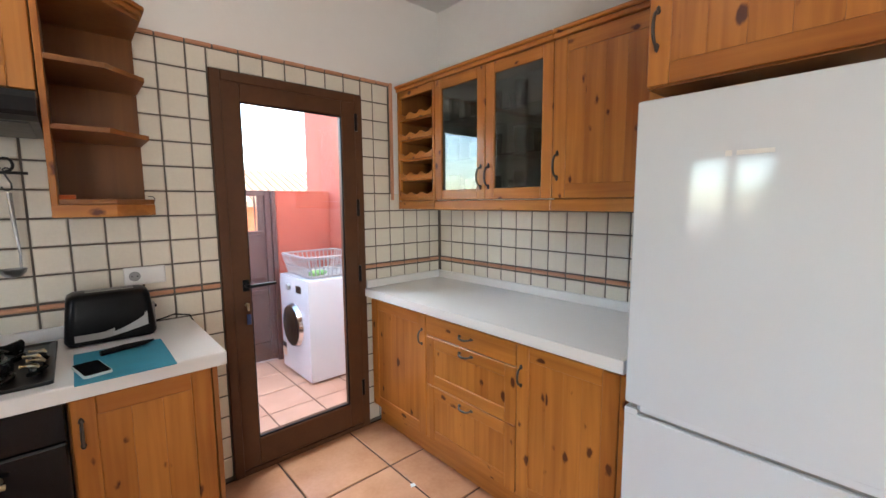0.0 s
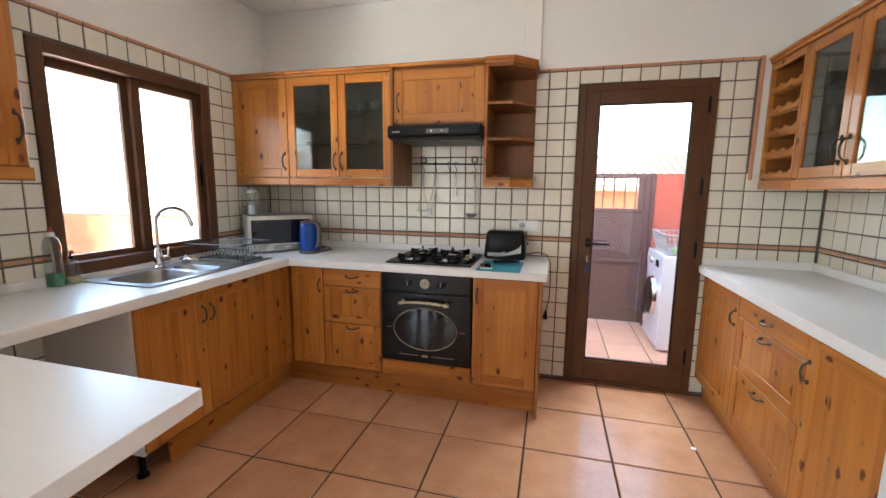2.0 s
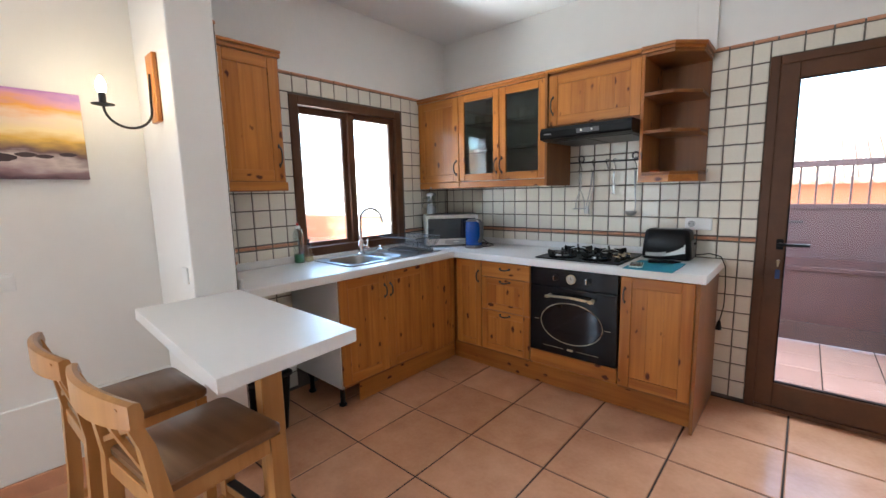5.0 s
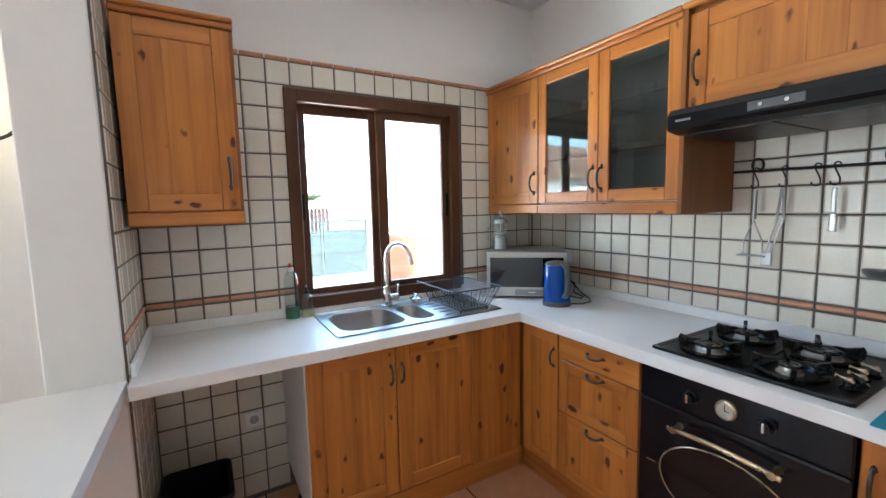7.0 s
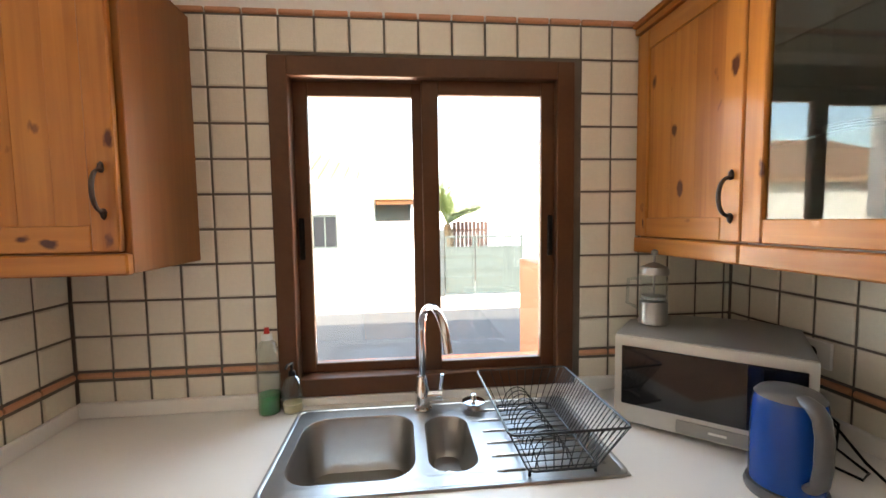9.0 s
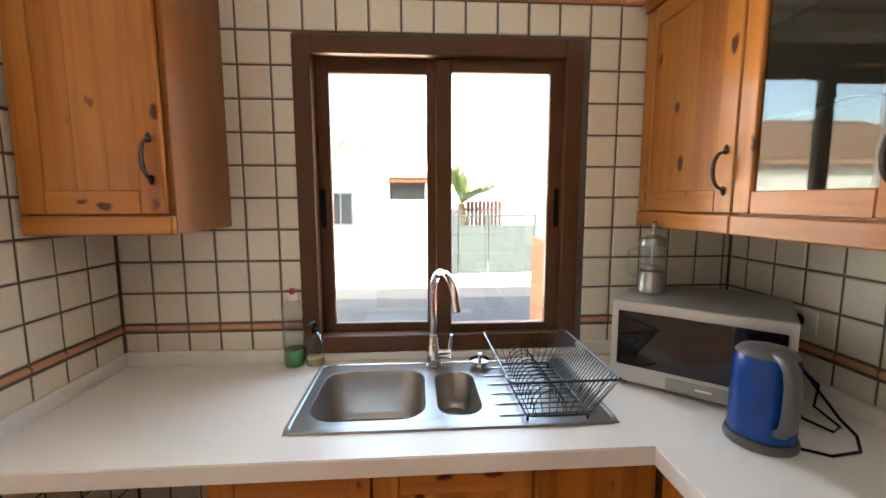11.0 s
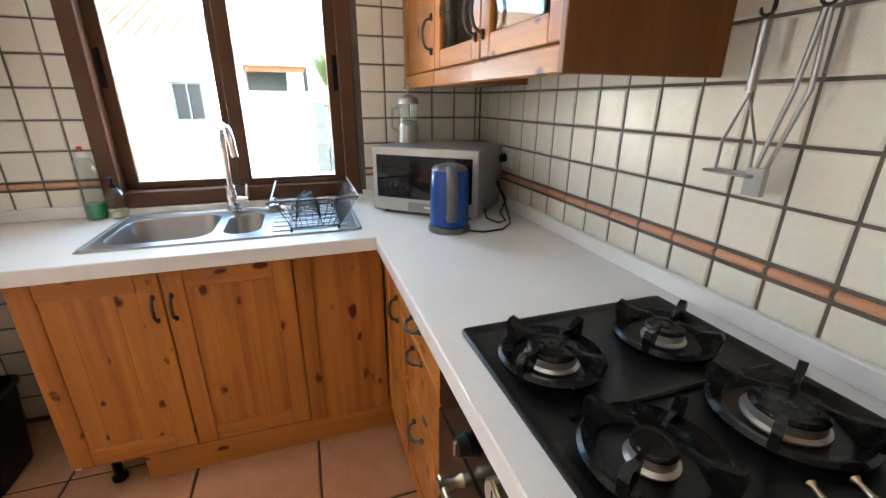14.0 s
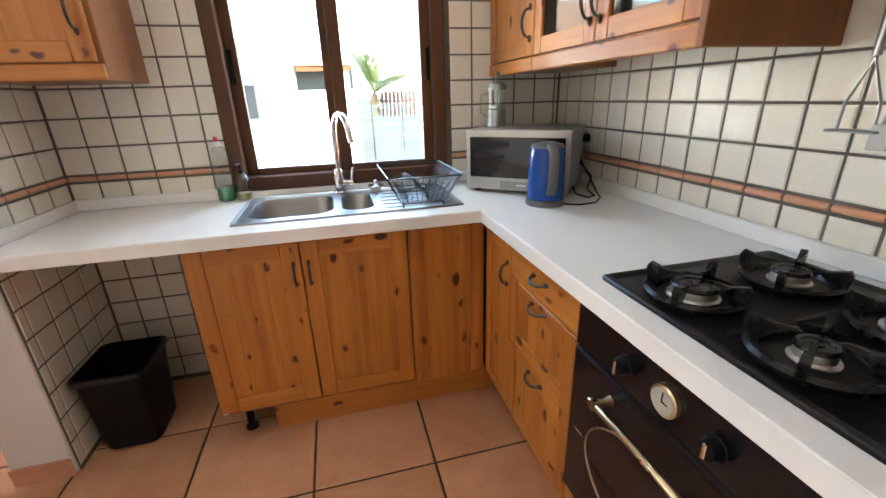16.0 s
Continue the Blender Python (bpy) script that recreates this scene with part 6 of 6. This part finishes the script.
rock = mat("printed_rock", (0.06, 0.035, 0.04), 0.5)
for y, z, w, h in ((1.05, 1.545, 0.05, 0.02), (1.13, 1.562, 0.035, 0.012), (1.19, 1.557, 0.03, 0.010), (1.27, 1.568, 0.03, 0.010), (0.90, 1.55, 0.06, 0.022)):
    bm = bmesh.new()
    vs = [bm.verts.new((0.0222 + 0.0006, y + w * math.cos(a) * (1 + 0.2 * math.sin(3 * a)), z + h * math.sin(a) * (1.2 if math.sin(a) > 0 else 0.6))) for a in [2 * math.pi * i / 12 for i in range(12)]]
    bm.faces.new(vs)
    part("printed_rock", bm, rock, pic, "dark printed rock")

sc = thing("wall_light", (0.31, PY0, 1.858), "wrought-iron wall light on a wooden plate, lit candle bulb", "wall light")
part("plate", B(0.255, 0.355, PY0 - 0.022, PY0 - 0.0005, 1.713, 2.02, 0.004), PINE_Z, sc, "pale pine back plate")
yb = 1.372
arm = [(0.305, PY0 - 0.023, 1.928), (0.305, PY0 - 0.030, 1.818)] + [(0.305, PY0 - 0.030 - (PY0 - 0.030 - yb) * (1 - math.cos(a)) / 2, 1.763 - 0.085 * math.sin(a)) for a in [math.pi * i / 14 for i in range(0, 15)]]
part("arm", tube(bmesh.new(), arm, 0.0055, 8), BLACKM, sc, "curved black iron arm", smooth=True)
part("cup", lathe(bmesh.new(), [(0, 1.761), (0.012, 1.762), (0.042, 1.769), (0.042, 1.772), (0.012, 1.767), (0, 1.767)], 22, (0.305, yb, 0)), BLACKM, sc, "small iron drip dish", smooth=True)
part("candle_sleeve", lathe(bmesh.new(), [(0, 1.767), (0.0135, 1.767), (0.0135, 1.82), (0, 1.82)], 16, (0.305, yb, 0)), BLACKM, sc, smooth=True)
part("bulb", lathe(bmesh.new(), [(0, 1.82), (0.012, 1.821), (0.0185, 1.84), (0.0165, 1.862), (0.007, 1.883), (0, 1.888)], 18, (0.305, yb, 0)), glow("lit_bulb", (1.0, 0.80, 0.52), 9.0), sc, "glowing warm candle bulb", smooth=True)
lamp = new("bulb_light", bpy.data.lights.new("bulb_light", "POINT"))
lamp.data.energy, lamp.data.color, lamp.data.shadow_soft_size = 0.055, (1.0, 0.60, 0.25), 0.02
lamp.location = (0.335, yb - 0.002, 1.908)
sw_ = thing("light_switch", (0.0, 0.93, 1.0), "white square light switch on the wall", "switch")
part("plate", B(-0.0115, -0.002, 0.955, 1.035, 0.965, 1.045, 0.003), WHITEP, sw_)
part("rocker", B(-0.002, 0.002, 0.968, 1.022, 0.978, 1.032, 0.001), WHITEP, sw_)
sw_ = thing("wall_socket", (0.4, PY0, 1.0), "white blank plate on the wall stub", "socket")
part("plate", B(0.40, 0.47, PY0 - 0.009, PY0 - 0.0005, 0.955, 1.035, 0.003), WHITEP, sw_)


# crockery and glasses behind the cabinet glass
def glassware(x, y, z, r, h, m, name, label, cat, group):
    g = thing(name, (x, y, z), label, cat, group)
    if name == "plate_stack":
        prof = [(0, 0.0)]
        for i in range(6):
            prof += [(r * 0.55, i * 0.006), (r, i * 0.006 + 0.010), (r * 0.98, i * 0.006 + 0.012)]
        part("plates", lathe(bmesh.new(), prof + [(r * 0.5, 0.036), (0, 0.036)], 24, (x, y, z)), m, g, smooth=True)
    elif name == "mug":
        part("cup", lathe(bmesh.new(), [(0, 0.0), (r, 0.0), (r, h), (r - 0.004, h), (r - 0.004, 0.006), (0, 0.006)], 20, (x, y, z)), m, g, smooth=True)
        part("handle", tube(bmesh.new(), [(x + r, y - 0.0, z + h * 0.8), (x + r + 0.022, y, z + h * 0.7), (x + r + 0.022, y, z + h * 0.35), (x + r, y, z + h * 0.25)], 0.004, 6), m, g, smooth=True)
    else:
        part("glass", lathe(bmesh.new(), [(0, 0.004), (r * 0.8, 0.004), (r, h), (r - 0.002, h), (r * 0.8 - 0.002, 0.007), (0, 0.007)], 16, (x, y, z)), m, g, smooth=True)


CROCK = mat("white_crockery", (0.72, 0.70, 0.66), 0.25, var=0.04)
for x in (0.50, 0.60, 0.92, 1.03, 1.13):
    glassware(x, 3.86, 1.892, 0.04, 0.09, CROCK, "mug", "white mug on a glass shelf", "mug", "crockery in the cabinet")
for x in (0.52, 0.70, 0.93, 1.09):
    glassware(x, 3.85, 1.672, 0.075 if x != 0.52 else 0.06, 0.04, CROCK, "plate_stack", "stack of white plates on a glass shelf", "plates", "crockery in the cabinet")
for x in (0.55, 0.95, 1.1):
    glassware(x, 3.85, 1.449, 0.075, 0.04, CROCK, "plate_stack", "stack of white plates in the cabinet", "plates", "crockery in the cabinet")
for z in (1.449, 1.672, 1.892):
    for i in range(9):
        if (i + int(z * 10)) % 4 == 3:
            continue
        glassware(3.63 + 0.05 * (i % 2), 2.95 + i * 0.082, z, 0.03 + 0.004 * (i % 3), 0.10 + 0.02 * ((i * 7) % 3), CLEAR, "drinking_glass", "clear drinking glass in the wall cabinet", "glass", "glasses in the cabinet")
og = thing("bottle_opener", (1.89, 3.84, 1.449), "small orange plastic gadget on the open shelf", "gadget")
part("body", B(1.862, 1.915, 3.80, 3.84, 1.4485, 1.466, 0.006, 2), ORANGEP, og)
ch = thing("cup_hook", (2.146, 3.90, 1.46), "small dark screw hook on the corner shelf", "hook")
part("wire", tube(bmesh.new(), [(2.140, 3.90, 1.462), (2.156, 3.90, 1.462), (2.164, 3.90, 1.455), (2.163, 3.90, 1.443), (2.154, 3.90, 1.437), (2.147, 3.90, 1.444)], 0.0016, 6), BLACKM, ch, smooth=True)
pb = tagged(part("paper_scrap", prism(bmesh.new(), [(3.06, 3.33), (3.085, 3.325), (3.09, 3.345), (3.07, 3.352)], 0.0005, 0.004, 0.0005), WHITEP), "small white scrap lying on the floor tiles", "scrap")

# ---- tiles, last ----
grout = 0.0075
bm = bmesh.new()
box(bm, XW, XW + grout, PY1, WY0 + 0.03, 0, Z_TOP + 0.004)
box(bm, XW, XW + grout, WY1 - 0.03, YN, 0, Z_TOP + 0.004)
box(bm, XW, XW + grout, WY0 + 0.03, WY1 - 0.03, 0, WZ0 + 0.03)
box(bm, XW, XW + grout, WY0 + 0.03, WY1 - 0.03, WZ1 - 0.03, Z_TOP + 0.004)
part("joints", bm, GROUT, wall_west, "dark grey tile joints")
bm = bmesh.new()
box(bm, XW + grout, DX0 + 0.02, YN - grout, YN, 0, Z_TOP + 0.02)
box(bm, DX1 - 0.02, 3.445, YN - grout, YN, 0, Z_TOP + 0.02)
box(bm, 3.445, XE, YN - grout, YN, 0, 1.44)
box(bm, DX0 + 0.02, DX1 - 0.02, YN - grout, YN, DZ1 - 0.02, Z_TOP + 0.02)
part("joints", bm, GROUT, wall_north, "dark grey tile joints")
part("joints", B(XE - grout, XE, 2.36, YN - grout, 0.85, 1.44), GROUT, wall_east, "dark grey tile joints")
part("joints", B(0.0, PX - 0.014, PY1, PY1 + grout, 0.0, Z_TOP + 0.004), GROUT, wall_stub, "dark grey tile joints")

UPR = [(a, b, TILE_ME, "tile") for a, b in rows_up]
DNR = [(max(a, 0.0), b, TILE_ME, "tile") for a, b in rows_dn if b > 0.02]
BND = [(Z_BAND + 0.004, Z_ROW - 0.004, BAND_ME, "band_tile")]
TOPB = [(Z_TOP + 0.001, Z_TOP + 0.024, BAND_ME, "band_tile")]
ALL = UPR + DNR + BND + TOPB


def keep_west(y0, y1, z0, z1):
    if z0 > 1.40 and z1 < 2.12 and y1 < 2.15:
        return False
    if y0 > 2.33 and z1 < 0.9:
        return False
    if y0 > 3.70 and 1.42 < z0 and z1 < 2.14:
        return False
    return not (y0 > WY0 - 0.03 and y1 < WY1 + 0.03 and z0 > WZ0 - 0.03 and z1 < WZ1 + 0.03)


def trimmed(us, holes):
    out = sorted(set([u for u in us if not any(a + 0.001 < u < b - 0.001 for a, b in holes)] + [h for hh in holes for h in hh]))
    return out


# west wall; tile rows beside the window are cut at its frame
yl = lines(PY1 + 0.012, 3.999, 1.786, 0.1095)
cut = trimmed(yl, [(WY0 + 0.004, WY1 - 0.004)])
for span in ALL:
    z0, z1 = span[0], span[1]
    inside = z1 > WZ0 + 0.01 and z0 < WZ1 - 0.01
    sp = list(span)
    if inside:
        field(wall_west, (0.0, 0.0), (0, 1, 0), (1, 0, 0), [u for u in cut if u <= WY0 + 0.005], [tuple(sp)], keep_west)
        field(wall_west, (0.0, 0.0), (0, 1, 0), (1, 0, 0), [u for u in cut if u >= WY1 - 0.005], [tuple(sp)], keep_west)
    else:
        field(wall_west, (0.0, 0.0), (0, 1, 0), (1, 0, 0), yl, [tuple(sp)], keep_west)


def keep_north(x0, x1, z0, z1):
    if x1 < 1.20 and 1.42 < z0 and z1 < 2.14:
        return False
    if 1.22 < x1 < 1.84 and 1.78 < z0 and z1 < 2.14:
        return False
    if 1.84 < x0 and x1 < 2.13 and 1.42 < z0 and z1 < 2.14:
        return False
    if x1 < 2.24 and z1 < 0.90 or x0 > 3.33 and z1 < 0.90:
        return False
    return not (x0 > 3.44 and z0 > 1.42)


xl, xr = lines(0.001, 3.849, 2.222, 0.1127), lines(DX1 + 0.002, 3.849, 3.318, 0.1115)
left, right = [u for u in xl if u < DX0 - 0.01] + [DX0 - 0.002], xr
for span in ALL:
    if span[0] > DZ1 - 0.012 and span[0] < 3:
        field(wall_north, (0.0, 4.0), (1, 0, 0), (0, -1, 0), sorted(set([u for u in xl if u < 3.44] + [3.44])), [span], keep_north)
    else:
        field(wall_north, (0.0, 4.0), (1, 0, 0), (0, -1, 0), left, [span], keep_north)
        field(wall_north, (0.0, 4.0), (1, 0, 0), (0, -1, 0), right if span[0] < 1.42 else [u for u in right if u < 3.44] + [3.44], [span], keep_north)
field(wall_north, (0.0, 4.0), (1, 0, 0), (0, -1, 0), [DX0 - 0.002] + [u for u in xl if DX0 + 0.03 < u < DX1 - 0.03] + [DX1 + 0.002], [(DZ1 + 0.003, Z_TOP, TILE_ME, "tile")], lambda *a: True)
part("upright_band", B(3.441, 3.462, YN - 0.020, YN - 0.0005, 1.445, Z_TOP + 0.024, 0.004), BANDT, wall_north, "upright terracotta edging")
field(wall_east, (3.85, 0.0), (0, 1, 0), (-1, 0, 0), lines(2.36, 3.999, 3.985, 0.1125), [s for s in ALL if 0.85 < s[0] < 1.40], lambda *a: True)
field(wall_stub, (0.0, PY1 + 0.012), (1, 0, 0), (0, 1, 0), lines(0.001, PX - 0.012, 0.0125, 0.1128), ALL, lambda x0, x1, z0, z1: not (x1 < 0.35 and z0 > 1.40 and z1 < 2.12))

# floor tiles
FP = 0.4475
for i in range(-7, 5):
    for j in range(-14, 4):
        x0, x1 = 2.638 + i * FP, 2.638 + (i + 1) * FP
        y0, y1 = 3.103 + j * FP, 3.103 + (j + 1) * FP
        x0, x1, y0, y1 = max(x0, XW), min(x1, XE), max(y0, YS), min(y1, YN)
        if x1 - x0 < 0.03 or y1 - y0 < 0.03:
            continue
        ob = piece("floor_tile", FLOOR_ME, floor, (x0 + x1) / 2, (y0 + y1) / 2, x1 - x0 - 0.009, y1 - y0 - 0.009, 0.010, (0, 0, 0.0), (1, 0, 0), (0, 1, 0), (0, 0, 1), 0.0008)

patio = bpy.data.objects["patio_floor"]
for i in range(-6, 5):
    for j in range(0, 5):
        x0, x1, y0, y1 = 2.80 + i * 0.33, 2.80 + (i + 1) * 0.33, YN + 0.255 + j * 0.33, min(YN + 0.255 + (j + 1) * 0.33, PYB + 0.15)
        if x0 > 0.5 and x1 < 4.1 and y1 - y0 > 0.05:
            piece("patio_tile", PATIO_ME, patio, (x0 + x1) / 2, (y0 + y1) / 2, x1 - x0 - 0.008, y1 - y0 - 0.008, 0.008, (0, 0, -0.018), (1, 0, 0), (0, 1, 0), (0, 0, 1), 0.001)
